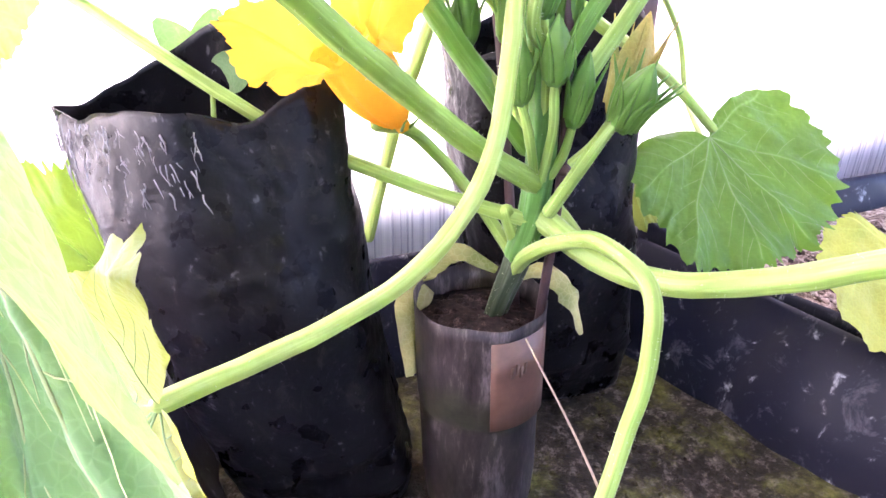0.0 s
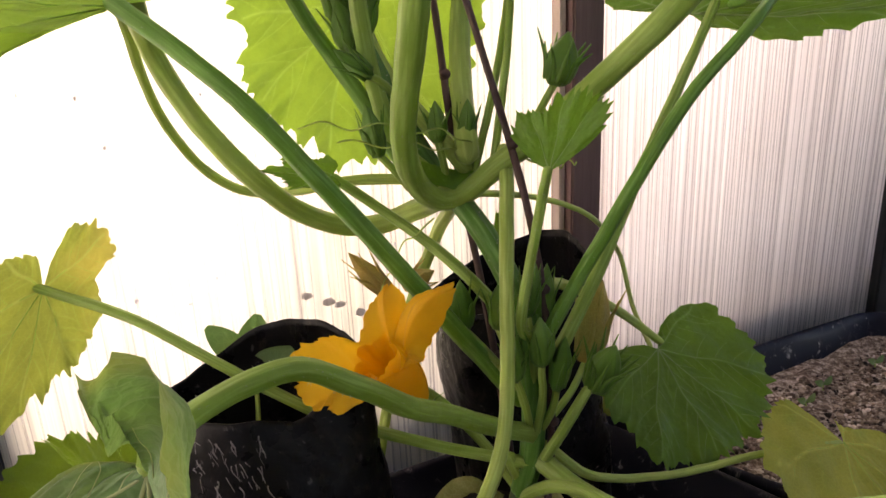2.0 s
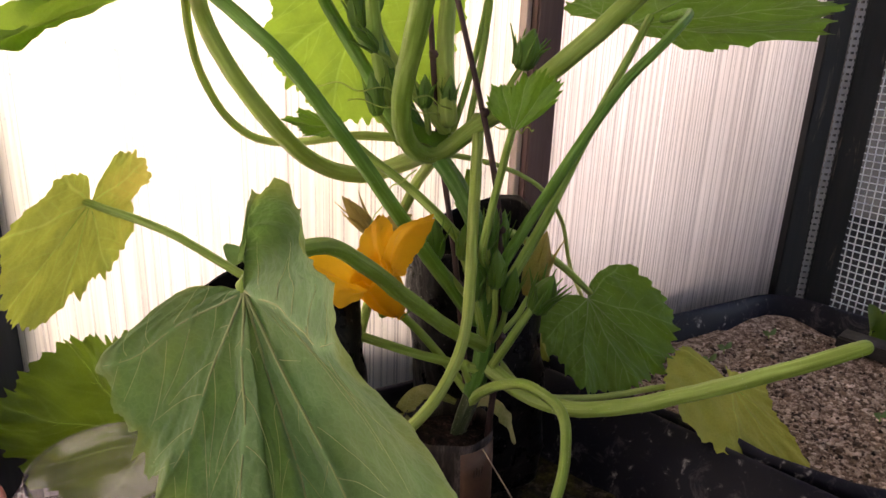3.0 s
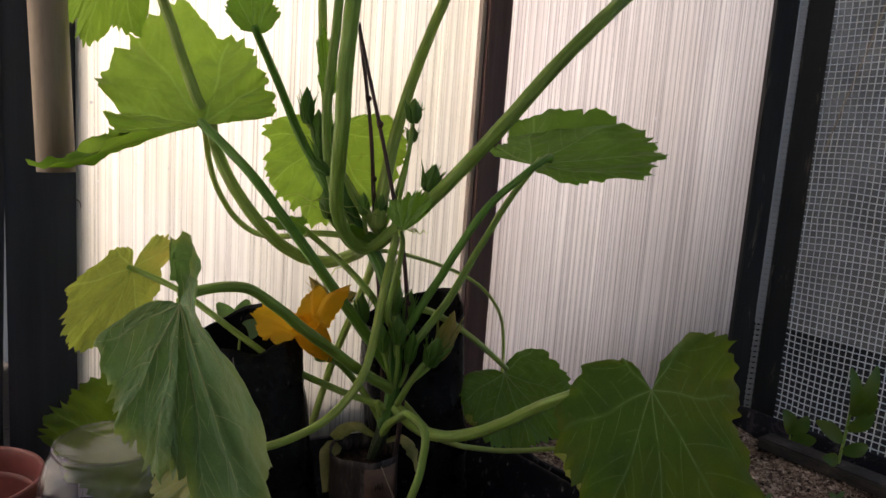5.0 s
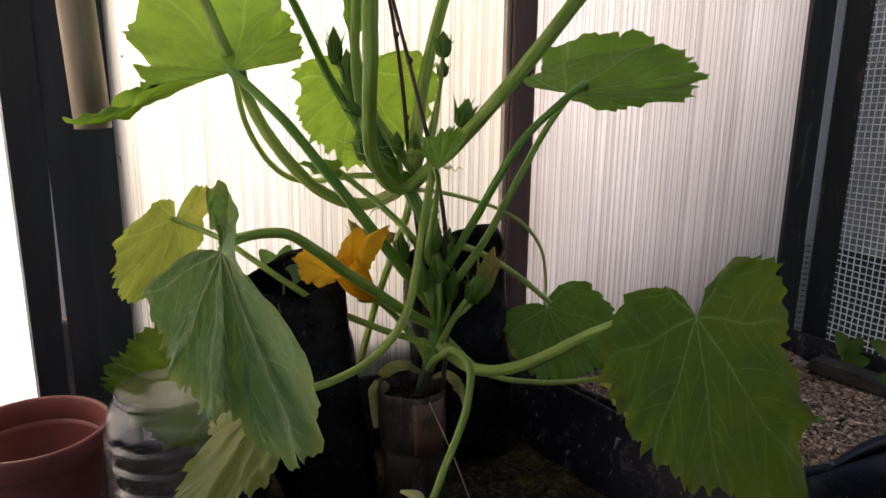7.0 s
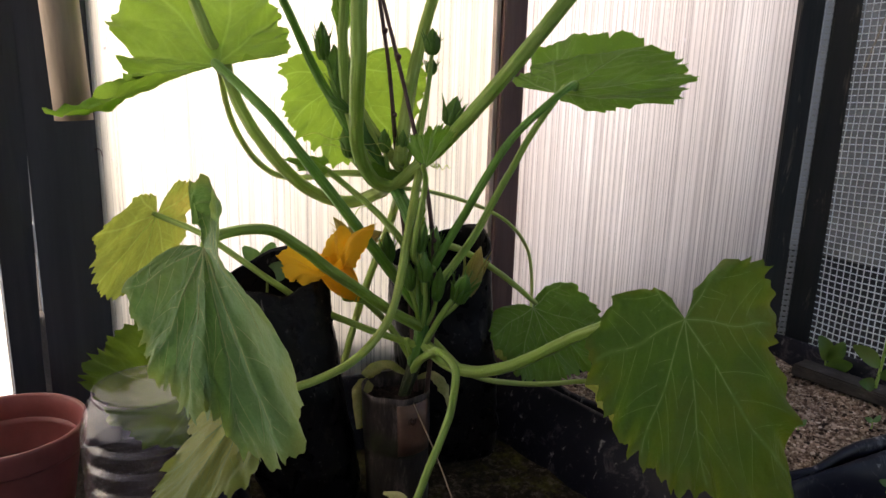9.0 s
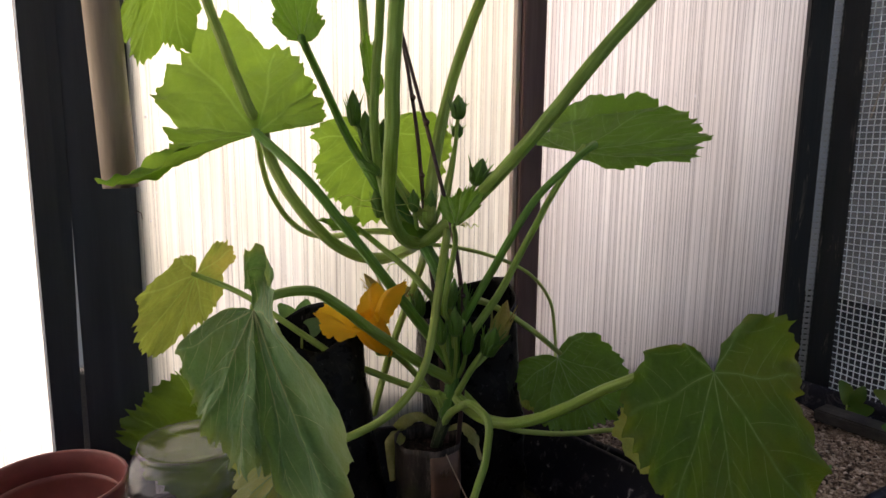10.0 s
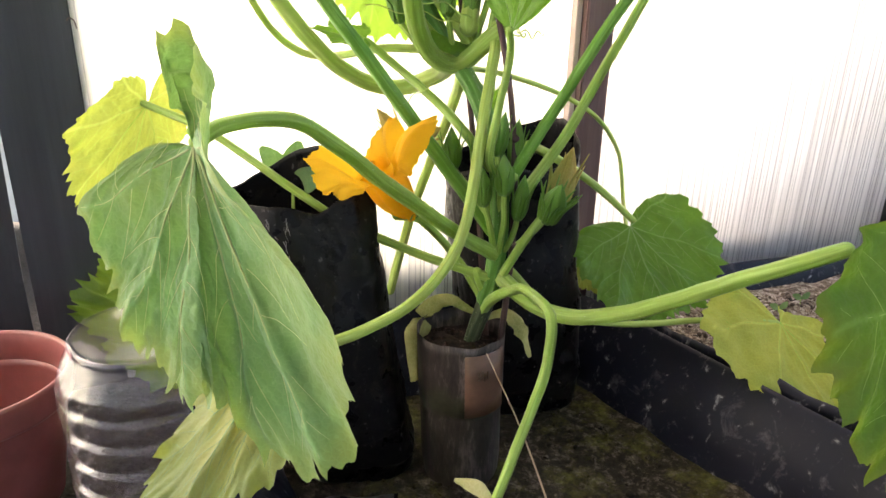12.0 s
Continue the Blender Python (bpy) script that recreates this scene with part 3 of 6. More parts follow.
STAINS = [(-0.123, 0.281, 0.011, 0.008), (-0.102, 0.271, 0.013, 0.009), (-0.091, 0.266, 0.012, 0.007), (-0.071, 0.254, 0.010, 0.009), (-0.278, 0.302, 0.004, 0.005), (-0.232, 0.291, 0.004, 0.003), (-0.280, 0.448, 0.003, 0.004), (-0.360, 0.512, 0.003, 0.004), (-0.390, 0.467, 0.003, 0.003)]
rnd = random.Random(12)
for k in range(26):
    STAINS.append((rnd.uniform(-0.42, 0.14), rnd.uniform(0.30, 0.75), rnd.uniform(0.0015, 0.004), rnd.uniform(0.0015, 0.005)))
for k in range(30):
    STAINS.append((rnd.uniform(0.22, 0.68), rnd.uniform(0.25, 0.85), rnd.uniform(0.0015, 0.004), rnd.uniform(0.002, 0.006)))
# dull smudges and specks on the sheets
for x, z, w, h in STAINS:
    y = 0.578 + (x + 0.445) * 0.199 if x < 0.18 else 0.705 + (x - 0.186) * 0.377
    bm = bmesh.new()
    bmesh.ops.create_uvsphere(bm, u_segments=12, v_segments=8, radius=0.5)
    for v in bm.verts:
        v.co = Vector((v.co.x * w * (1 + 0.3 * noise.noise(v.co * 5)), v.co.y * 0.001, v.co.z * h * (1 + 0.3 * noise.noise(v.co * 4 + Vector((x * 50, 0, 0))))))
        v.co = Matrix.Rotation(0.197 if x < 0.18 else 0.36, 4, "Z") @ v.co + Vector((x, y - 0.0042, z))
    part("stain", bm, smudge, bpy.data.objects["wall_left" if x < 0.18 else "wall_right"])


def post(name, corners, z0, z1, mat, label, bevel=0.002):
    """An upright timber with the plan given by four corners."""
    bm = bmesh.new()
    lo = [bm.verts.new((x, y, z0)) for x, y in corners]
    hi = [bm.verts.new((x, y, z1)) for x, y in corners]
    bm.faces.new(lo[::-1])
    bm.faces.new(hi)
    for k in range(4):
        bm.faces.new((lo[k], lo[(k + 1) % 4], hi[(k + 1) % 4], hi[k]))
    bmesh.ops.recalc_face_normals(bm, faces=bm.faces)
    bmesh.ops.bevel(bm, geom=list(bm.edges), offset=bevel, segments=2, affect="EDGES")
    return tagged(part(name, bm, mat, smooth=False), label, "post", kind="structure")


post("post_middle", [(0.162, 0.672), (0.197, 0.681), (0.187, 0.716), (0.152, 0.707)], -0.02, TOP, wood_brown, "dark brown stained timber wall post")
post("trim_middle", [(0.1510, 0.681), (0.1575, 0.683), (0.150, 0.706), (0.1435, 0.704)], -0.02, TOP, wood_raw, "raw pink-grey edge board beside the dark post", 0.001)
post("post_left", [(-0.494, 0.536), (-0.416, 0.576), (-0.432, 0.610), (-0.510, 0.570)], -0.02, TOP, wood_tarred, "black stained timber wall board")
post("post_far_left", [(-0.527, 0.502), (-0.500, 0.532), (-0.530, 0.562), (-0.556, 0.545)], -0.02, TOP, wood_tarred, "black stained timber wall board beside a bright slit")
bm = bmesh.new()
levels = []
for z, right, back in ((0.14, (-0.4995, 0.5300), (-0.5030, 0.5360)), (0.44, (-0.4935, 0.5358), (-0.4985, 0.5430)), (TOP, (-0.4925, 0.5365), (-0.4975, 0.5435))):
    levels.append([bm.verts.new((x, y, z)) for x, y in ((-0.509, 0.523), right, back, (-0.513, 0.530))])
bm.faces.new(levels[0][::-1])
bm.faces.new(levels[-1])
for lo, hi in zip(levels, levels[1:]):
    for k in range(4):
        bm.faces.new((lo[k], lo[(k + 1) % 4], hi[(k + 1) % 4], hi[k]))
bmesh.ops.recalc_face_normals(bm, faces=bm.faces)
tagged(part("post_filler", bm, wood_tarred, smooth=False), "black stained wedge closing the upper part of a slit", "post", kind="structure")
post("post_corner", [(0.699, 0.878), (0.740, 0.878), (0.745, 0.918), (0.703, 0.918)], -0.02, TOP, wood_flaky, "black stained corner post with flaking paint")
post("post_corner_inner", [(0.752, 0.868), (0.790, 0.850), (0.806, 0.886), (0.768, 0.904)], -0.02, TOP, wood_flaky, "black stained corner post beside the netting")

# bent nail in the edge of the board
bm = bmesh.new()
tube(bm, spline([(-0.4185, 0.573, 0.438), (-0.413, 0.569, 0.441), (-0.407, 0.567, 0.438), (-0.405, 0.566, 0.430)], 5), 0.0009, 0.0007, 6)
tagged(part("nail", bm, twig), "small bent rusty nail in the black board", "nail")

# pierced grey strip between the corner posts
bm = bmesh.new()
m = Matrix.Translation((0.7405, 0.876, 0)) @ Matrix.Rotation(radians(-14), 4, "Z")
z = 0.0
while z < 1.7:
    box(bm, (0, 0, z), (0.013, 0.003, z + 0.007), m)
    z += 0.011
box(bm, (0.001, 0.001, 0.0), (0.0035, 0.0025, 1.7), m)
box(bm, (0.0095, 0.001, 0.0), (0.012, 0.0025, 1.7), m)
tagged(part("edge_strip", bm, strip_grey, smooth=False), "grey pierced strip between two black posts", "edge strip", kind="structure")

# netting wall
NET_A, NET_B = Vector((0.800, 0.868, 0)), Vector((1.16, 0.28, 0))
nd = (NET_B - NET_A).normalized()
nn = Vector((-nd.y, nd.x, 0))
if nn.x > 0:
    nn = -nn


def net_point(s, z):
    wave = 0.010 * noise.noise(Vector((s * 5, z * 4, 1.7))) + 0.004 * noise.noise(Vector((s * 22, z * 18, 4.1)))
    p = NET_A + nd * s + nn * (0.012 + wave)
    slip = 0.006 * noise.noise(Vector((s * 7, z * 6, 9.3)))
    return Vector((p.x, p.y, z + slip))


bm = bmesh.new()
NETL = (NET_B - NET_A).length
PITCH = 0.0120
for i in range(int(NETL / PITCH)):
    path = [net_point(i * PITCH + 0.0015 * noise.noise(Vector((i, z * 9, 0))), z) for z in np.arange(0.06, TOP, 0.027)]
    tube(bm, path, 0.0012, 0.0012, 4, caps=False)
for j in range(int((TOP - 0.06) / PITCH)):
    path = [net_point(s, 0.06 + j * PITCH + 0.0015 * noise.noise(Vector((s * 9, j, 3)))) - nn * 0.0008 for s in np.arange(0, NETL, 0.027)]
    tube(bm, path, 0.0012, 0.0012, 4, caps=False)
tagged(part("netting", bm, netting), "white square plastic netting hung over the open side", "netting", kind="stuff")
bm = bmesh.new()
tube(bm, spline([(0.805, 0.842, 0.585), (0.815, 0.825, 0.66), (0.829, 0.805, 0.75), (0.845, 0.781, 0.86), (0.870, 0.745, 0.98)], 6), 0.0016, 0.0022, 7, 0.05, 4, 0.15)
tagged(part("dry_stem", bm, bamboo), "thin dry stem leaning against the white netting", "stem")
bm = bmesh.new()
box(bm, (-1.9, 0, GROUND), (NETL + 0.6, 0.05, 1.3), Matrix.Translation(NET_A - nn * 1.1) @ nd.to_track_quat("X", "Z").to_matrix().to_4x4(), 0.004)
tagged(part("wall_outside", bm, wall_dull, smooth=False), "dull grey garden wall outside beyond the white netting", "wall", kind="structure")

# unseen walls and roof added to close the place behind the camera, kept dim
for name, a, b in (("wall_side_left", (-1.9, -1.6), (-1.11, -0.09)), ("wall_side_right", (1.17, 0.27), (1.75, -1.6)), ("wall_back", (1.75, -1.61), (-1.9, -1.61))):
    wall_panel(name, a, b, 0.05, sheet_dim, sheet_rib, "plain milky plastic wall sheet, unseen, added dim behind the camera")
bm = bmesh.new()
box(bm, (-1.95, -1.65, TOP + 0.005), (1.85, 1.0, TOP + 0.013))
tagged(part("ceiling", bm, sheet_dim, smooth=False), "milky plastic greenhouse roof sheet, unseen, kept dim to cut front light", "roof", kind="structure")

# plain block added outside, no known building, which shades the right-hand sheet
bm = bmesh.new()
box(bm, (-1.28, 2.05, GROUND), (4.6, 4.2, 3.7), None, 0.02)
tagged(part("shade_block", bm, render_grey, smooth=False), "plain grey block added outside to shade the right-hand wall sheet", "building", kind="structure")

# board fence added outside, along the greenhouse's back, to shade the lower sheets
fence = thing("fence", "board fence added outside the greenhouse to shade the lower wall sheets", "fence", (0, 1.18, GROUND))
rnd = random.Random(8)
for k in range(24):
    bm = bmesh.new()
    x = -1.7 + k * 0.105
    box(bm, (x, 1.16, GROUND), (x + 0.094, 1.18, 1.06 + rnd.uniform(-0.05, 0.04)), None, 0.003)
    wpart("board", bm, render_grey, fence, smooth=False)
for z in (0.12, 0.42):
    bm = bmesh.new()
    box(bm, (-1.72, 1.18, z), (0.83, 1.215, z + 0.07), None, 0.003)
    wpart("rail", bm, render_grey, fence, smooth=False)

# low bank of earth added outside, against the foot of the sheets, to dim them
bm = bmesh.new()
cols = []
for s in np.linspace(0, 1, 40):
    x = -0.36 + 1.06 * s
    y = (0.578 + (x + 0.445) * 0.199 if x < 0.18 else 0.705 + (x - 0.186) * 0.377) + 0.035
    lump = 0.02 * noise.noise(Vector((x * 9, 2, 0)))
    cols.append([bm.verts.new((x, y + dy, z)) for dy, z in ((0.0, GROUND - 0.01), (0.004, 0.19 + lump), (0.05, 0.255 + 1.6 * lump), (0.14, 0.25 + 1.6 * lump), (0.40, GROUND - 0.01))])
for p, q in zip(cols, cols[1:]):
    for i in range(4):
        bm.faces.new((p[i], q[i], q[i + 1], p[i + 1]))
tagged(part("shade_bank", bm, soil_dark), "low dark earth bank added outside to dim the foot of the wall sheets", "bank", kind="structure")

# ground
bm = bmesh.new()
bmesh.ops.create_grid(bm, x_segments=8, y_segments=8, size=40)
for v in bm.verts:
    v.co.z = GROUND - 0.012
tagged(part("ground", bm, soil_dark, smooth=False), "dark bare earth round the greenhouse", "ground", kind="structure")


# ---- tubs with earth ----
def ring_of(corners, r=0.05, n=6):
    """The outline of a quadrilateral with rounded corners."""
    out = []
    c = [Vector(p) for p in corners]
    for k in range(4):
        p, a, b = c[k], c[k - 1], c[(k + 1) % 4]
        u, v = (a - p).normalized(), (b - p).normalized()
        for i in range(n + 1):
            s = i / n
            out.append(p + u * (r * (1 - s) ** 2) + v * (r * s**2))
    return out


def fine(ring, step=0.03):
    out = []
    for a, b in zip(ring, ring[1:] + ring[:1]):
        k = max(1, int((b - a).length / step))
        out += [a.lerp(b, i / k) for i in range(k)]
    return out


def heap(q, lump, seed):
    """Unevenness of raked earth at a place."""
    return lump * (noise.noise(Vector((q.x * 14, q.y * 14, seed))) + 0.6 * noise.noise(Vector((q.x * 45, q.y * 45, seed))))


def tub(name, corners, height, soil_z, soil_mat, label, soil_label, flare=0.05, lump=0.006, seed=0, lip=0.012):
    """A black plastic tub: flared wall with a rolled rim, and earth in it."""
    top = fine(ring_of([Vector((x, y, 0)) for x, y in corners], 0.06))
    mid = sum(top, Vector()) / len(top)
    root = thing(name, label, "planting tub", (mid.x, mid.y, GROUND))
    prof = [(flare, GROUND), (flare * 0.75, height * 0.3), (flare * 0.3, height * 0.75), (0.002, height - 0.012), (-0.002, height - 0.003), (-0.007, height), (-lip, height - 0.003), (-lip - 0.003, height - 0.012), (-lip, height - 0.02)]
    bm = bmesh.new()
    rings = []
    for off, z in prof:
        ring = []
        for k, p in enumerate(top):
            inward = (mid - p).normalized()
            w = 0.010 * noise.noise(Vector((p.x * 9, p.y * 9, z * 14 + seed))) + 0.004 * noise.noise(Vector((p.x * 30, p.y * 30, z * 30 + seed)))
            ring.append(bm.verts.new(p + inward * (off + w) + Vector((0, 0, z + 0.6 * w * (z > 0.03)))))
        rings.append(ring)
    n = len(top)
    for a, b in zip(rings, rings[1:]):
        for k in range(n):
            bm.faces.new((a[k], a[(k + 1) % n], b[(k + 1) % n], b[k]))
    wpart("tub_wall", bm, tub_black, root)
    bm = bmesh.new()
    rings = []
    centre = bm.verts.new((mid.x, mid.y, soil_z))
    for f in np.linspace(0.06, 1.0, 22):
        ring = []
        for p in top:
            q = mid + (p - mid) * f
            inward = (mid - p).normalized()
            q += inward * (0.78 * flare * f * (1 - max(0, soil_z) / height) - 0.004)
            q.z = soil_z + heap(q, lump, seed)
            ring.append(bm.verts.new(q))
        rings.append(ring)
    for k in range(n):
        bm.faces.new((centre, rings[0][k], rings[0][(k + 1) % n]))
    for a, b in zip(rings, rings[1:]):
        for k in range(n):
            bm.faces.new((a[k], b[k], b[(k + 1) % n], a[(k + 1) % n]))
    wpart("earth", bm, soil_mat, root, soil_label)
    return root


TUB = [(-0.245, 0.500), (0.168, 0.655), (0.452, 0.262), (-0.075, 0.035)]
tub("planting_tub", TUB, 0.102, 0.004, moss, "black plastic planting tub with a mossy earth floor", "mossy dark earth", flare=0.055, seed=1)
tub("planting_tub", [(0.190, 0.668), (0.675, 0.845), (0.905, 0.540), (0.462, 0.318)], 0.105, 0.068, soil_pale, "black plastic tub filled with pale crumbly earth", "pale dry crumbly earth", flare=0.03, lump=0.012, seed=2)
tub("planting_tub", [(0.475, 0.300), (0.925, 0.518), (1.06, 0.20), (0.640, -0.05)], 0.098, 0.056, soil_dark, "black plastic tub filled with dark wet earth", "dark wet earth", flare=0.03, seed=3)


def crumbs(name, poly, z, count, lo, hi, label, seed, mat=None, heaps=None):
    """Loose bits of earth and stone lying in a quadrilateral."""
    rnd = random.Random(seed)
    bm = bmesh.new()
    bmesh.ops.create_icosphere(bm, subdivisions=1, radius=1.0)
    ball = [v.co.copy() for v in bm.verts]
    tris = [[v.index for v in f.verts] for f in bm.faces]
    bm.free()
    a, b, c, d = [Vector((x, y, 0)) for x, y in poly]
    verts, faces = [], []
    for _ in range(count):
        u, v = rnd.random(), rnd.random()
        p = (a.lerp(b, u)).lerp(d.lerp(c, u), v)
        r = lo + (hi - lo) * rnd.random() ** 3
        sx = [rnd.uniform(0.6, 1.4) * r for _ in range(3)]
        if heaps:
            p.z = heap(p, *heaps)
        o = len(verts)
        for w in ball:
            k = rnd.uniform(0.75, 1.25)
            verts.append((w.x * sx[0] * k + p.x, w.y * sx[1] * k + p.y, w.z * sx[2] * 0.7 * k + p.z + z + r * 0.2))
        faces += [[o + i for i in t] for t in tris]
    me = bpy.data.meshes.new(name)
    me.from_pydata(verts, [], faces)
    me.materials.append(mat or crumb)
    tagged(new(name, me), label, "earth crumbs", kind="stuff")


crumbs("earth_crumbs", [(0.24, 0.640), (0.65, 0.79), (0.85, 0.545), (0.47, 0.36)], 0.0685, 11000, 0.0006, 0.0036, "pale crumbs and grit on dry earth", 5, heaps=(0.012, 2))
crumbs("earth_crumbs", [(-0.15, 0.44), (0.16, 0.56), (0.33, 0.28), (-0.04, 0.12)], 0.006, 1500, 0.0007, 0.0036, "grit on mossy earth", 6, moss)
crumbs("earth_crumbs", [(0.52, 0.29), (0.88, 0.46), (0.98, 0.22), (0.66, 0.02)], 0.057, 420, 0.001, 0.0035, "grit on dark earth", 7)

crumbs("earth_crumbs", [(-0.005, 0.375), (0.055, 0.375), (0.055, 0.428), (-0.005, 0.428)], 0.153, 320, 0.0009, 0.0036, "dark crumbs of earth in the pot", 9, soil_pot)

# board on the far rim by the netting
bm = bmesh.new()
path_a, path_b = Vector((0.690, 0.700, 0)), Vector((0.868, 0.452, 0))
dd = (path_b - path_a).normalized()
box(bm, (0, -0.012, 0.075), ((path_b - path_a).length, 0.032, 0.096), Matrix.Translation(path_a) @ dd.to_track_quat("X", "Z").to_matrix().to_4x4(), 0.003)
tagged(part("board", bm, wood_worn, smooth=False), "dark grey weathered board lying on the tub rim below the netting", "board")


# ---- bags ----
def bag(name, rings, soil_z, label, seed, thick=0.0012, soil_scale=0.86):
    """A wrinkled film bag: rings of (centre x, y, z, half width, half depth, turn, lift of the rim, its direction, squareness)."""
    rings = [(*r, 3.2)[:9] for r in rings]
    root = thing(name, label, "grow bag", (rings[0][0], rings[0][1], 0))
    N = 168
    bm = bmesh.new()
    fine_rings = []
    steps = 15
    for a, b in zip(rings, rings[1:]):
        for k in range(steps):
            fine_rings.append([u + (v - u) * k / steps for u, v in zip(a, b)])
    fine_rings.append(list(rings[-1]))
    out = []
    for cx, cy, cz, w, d, turn, lift, liftdir, ex in fine_rings:
        ring = []
        for k in range(N):
            a = 2 * math.pi * k / N
            c, s = math.cos(a), math.sin(a)
            sq = 1.0 / (abs(c) ** ex + abs(s) ** ex) ** (1 / ex)
            x, y = w * c * sq, d * s * sq
            ct, sn = math.cos(turn), math.sin(turn)
            p = Vector((cx + x * ct - y * sn, cy + x * sn + y * ct, cz))
            out_dir = Vector((c * ct - s * sn, c * sn + s * ct, 0))
            q = p * 1.0
            fold = 0.0034 * noise.noise(Vector((q.x * 24, q.y * 24, q.z * 20 + seed))) + 0.0009 * noise.noise(Vector((q.x * 60, q.y * 60, q.z * 40 + seed)))
            slant = q.z * 120 + 26 * noise.noise(Vector((q.x * 12, q.y * 12, seed)))
            crease = max(0.0, 1 - abs(noise.noise(Vector((q.x * 20, q.y * 20, slant + seed)))) * 3.4) ** 2
            fold += 0.0014 * crease * max(0.15, 0.5 + noise.noise(Vector((q.x * 16, q.y * 16, q.z * 14 + 5 + seed))))
            for zc, slope, high in ((0.098, 0.020, 0.0032), (0.062, -0.016, 0.0030), (0.128, 0.030, 0.0016), (0.034, 0.012, 0.0028), (0.205, -0.022, 0.0014)):
                off = q.z - zc - slope * math.sin(a + 0.4 * seed) - 0.006 * noise.noise(Vector((a * 2, seed, zc * 50)))
                fold += high * math.exp(-((off / 0.0034) ** 2)) * max(0.0, 0.4 + 1.2 * noise.noise(Vector((a * 1.7, seed, zc * 90))))
            fold += 0.0004 * noise.noise(Vector((q.x * 150, q.y * 150, q.z * 180 + seed)))
            p += out_dir * fold
            p.z += lift * (0.5 + 0.5 * math.cos(a + turn - liftdir)) ** 2.2 + (0.004 + 0.05 * lift) * noise.noise(Vector((a * 2.3, seed, 0.3))) * (cz > 0.2)
            p.z += 0.30 * lift * math.exp(-((((a + turn - radians(258) + math.pi) % (2 * math.pi)) - math.pi) / 0.55) ** 2)
            ring.append(bm.verts.new(p))
        out.append(ring)
    for a, b in zip(out, out[1:]):
        for k in range(N):
            bm.faces.new((a[k], a[(k + 1) % N], b[(k + 1) % N], b[k]))
    bm.faces.new(out[0][::-1])
    film_part = wpart("film", bm, film, root)
    sol = film_part.modifiers.new("thickness", "SOLIDIFY")
    sol.thickness = thick
    cx, cy, cz, w, d, turn, lift, liftdir, ex = [u + (v - u) * ((soil_z - rings[-2][2]) / (rings[-1][2] - rings[-2][2])) for u, v in zip(rings[-2], rings[-1])]
    bm = bmesh.new()
    centre = bm.verts.new((cx, cy, soil_z))
    last = None
    for f in (0.3, 0.6, 0.85, 1.0):
        ring = []
        for k in range(N):
            a = 2 * math.pi * k / N
            c, s = math.cos(a), math.sin(a)
            sq = 1.0 / (abs(c) ** ex + abs(s) ** ex) ** (1 / ex)
            x, y = f * (w - 0.002) * c * sq, f * (d - 0.002) * s * sq
            ct, sn = math.cos(turn), math.sin(turn)
            v = Vector((cx + x * ct - y * sn, cy + x * sn + y * ct, 0))
            ring.append(bm.verts.new((v.x, v.y, soil_z + 0.004 * noise.noise(v * 50))))
        if last:
            for k in range(N):
                bm.faces.new((last[k], ring[k], ring[(k + 1) % N], last[(k + 1) % N]))
        else:
            for k in range(N):
                bm.faces.new((centre, ring[k], ring[(k + 1) % N]))
        last = ring
    wpart("earth", bm, soil_dark, root, "dark earth")

    def skin(a, z):
        """A point on the film at the angle a and height z, and the way out."""
        k = next(i for i in range(len(rings) - 1) if rings[i + 1][2] >= z)
        cx, cy, cz, w, d, turn, lift, liftdir, ex = [u + (v - u) * ((z - rings[k][2]) / (rings[k + 1][2] - rings[k][2])) for u, v in zip(rings[k], rings[k + 1])]
        c, s = math.cos(a), math.sin(a)
        sq = 1.0 / (abs(c) ** ex + abs(s) ** ex) ** (1 / ex)
        ct, sn = math.cos(turn), math.sin(turn)
        o = Vector((c * ct - s * sn, c * sn + s * ct, 0))
        return Vector((cx + w * c * sq * ct - d * s * sq * sn, cy + w * c * sq * sn + d * s * sq * ct, cz)), o

    return root, skin


BACK = radians(50)
front_bag, front_skin = bag(
    "grow_bag",
    [
        (-0.084, 0.412, 0.005, 0.056, 0.048, 0.20, 0, BACK),
        (-0.089, 0.411, 0.030, 0.064, 0.056, 0.18, 0, BACK),
        (-0.106, 0.410, 0.090, 0.068, 0.058, 0.10, 0, BACK),
        (-0.122, 0.410, 0.170, 0.073, 0.055, 0.0, 0, BACK),
        (-0.140, 0.412, 0.240, 0.082, 0.048, -0.05, 0.004, BACK, 2.2),
        (-0.150, 0.416, 0.284, 0.090, 0.040, -0.08, 0.056, radians(44), 1.35),
    ],
    0.243,
    "tall black plastic grow bag with whitish marks, open at the top",
    11,
)
rear_bag, rear_skin = bag(
    "grow_bag",
    [
        (0.100, 0.556, 0.005, 0.064, 0.056, 0.3, 0, BACK),
        (0.096, 0.556, 0.040, 0.070, 0.062, 0.3, 0, BACK),
        (0.088, 0.558, 0.130, 0.072, 0.064, 0.3, 0, BACK),
        (0.078, 0.560, 0.220, 0.071, 0.062, 0.3, 0.0, BACK),
        (0.072, 0.560, 0.295, 0.073, 0.060, 0.3, 0.045, radians(40)),
    ],
    0.27,
    "black plastic grow bag standing behind the potted plant",
    23,
)


# whitish scratches and scuffs on the bag below its rim and down its side
rnd = random.Random(4)


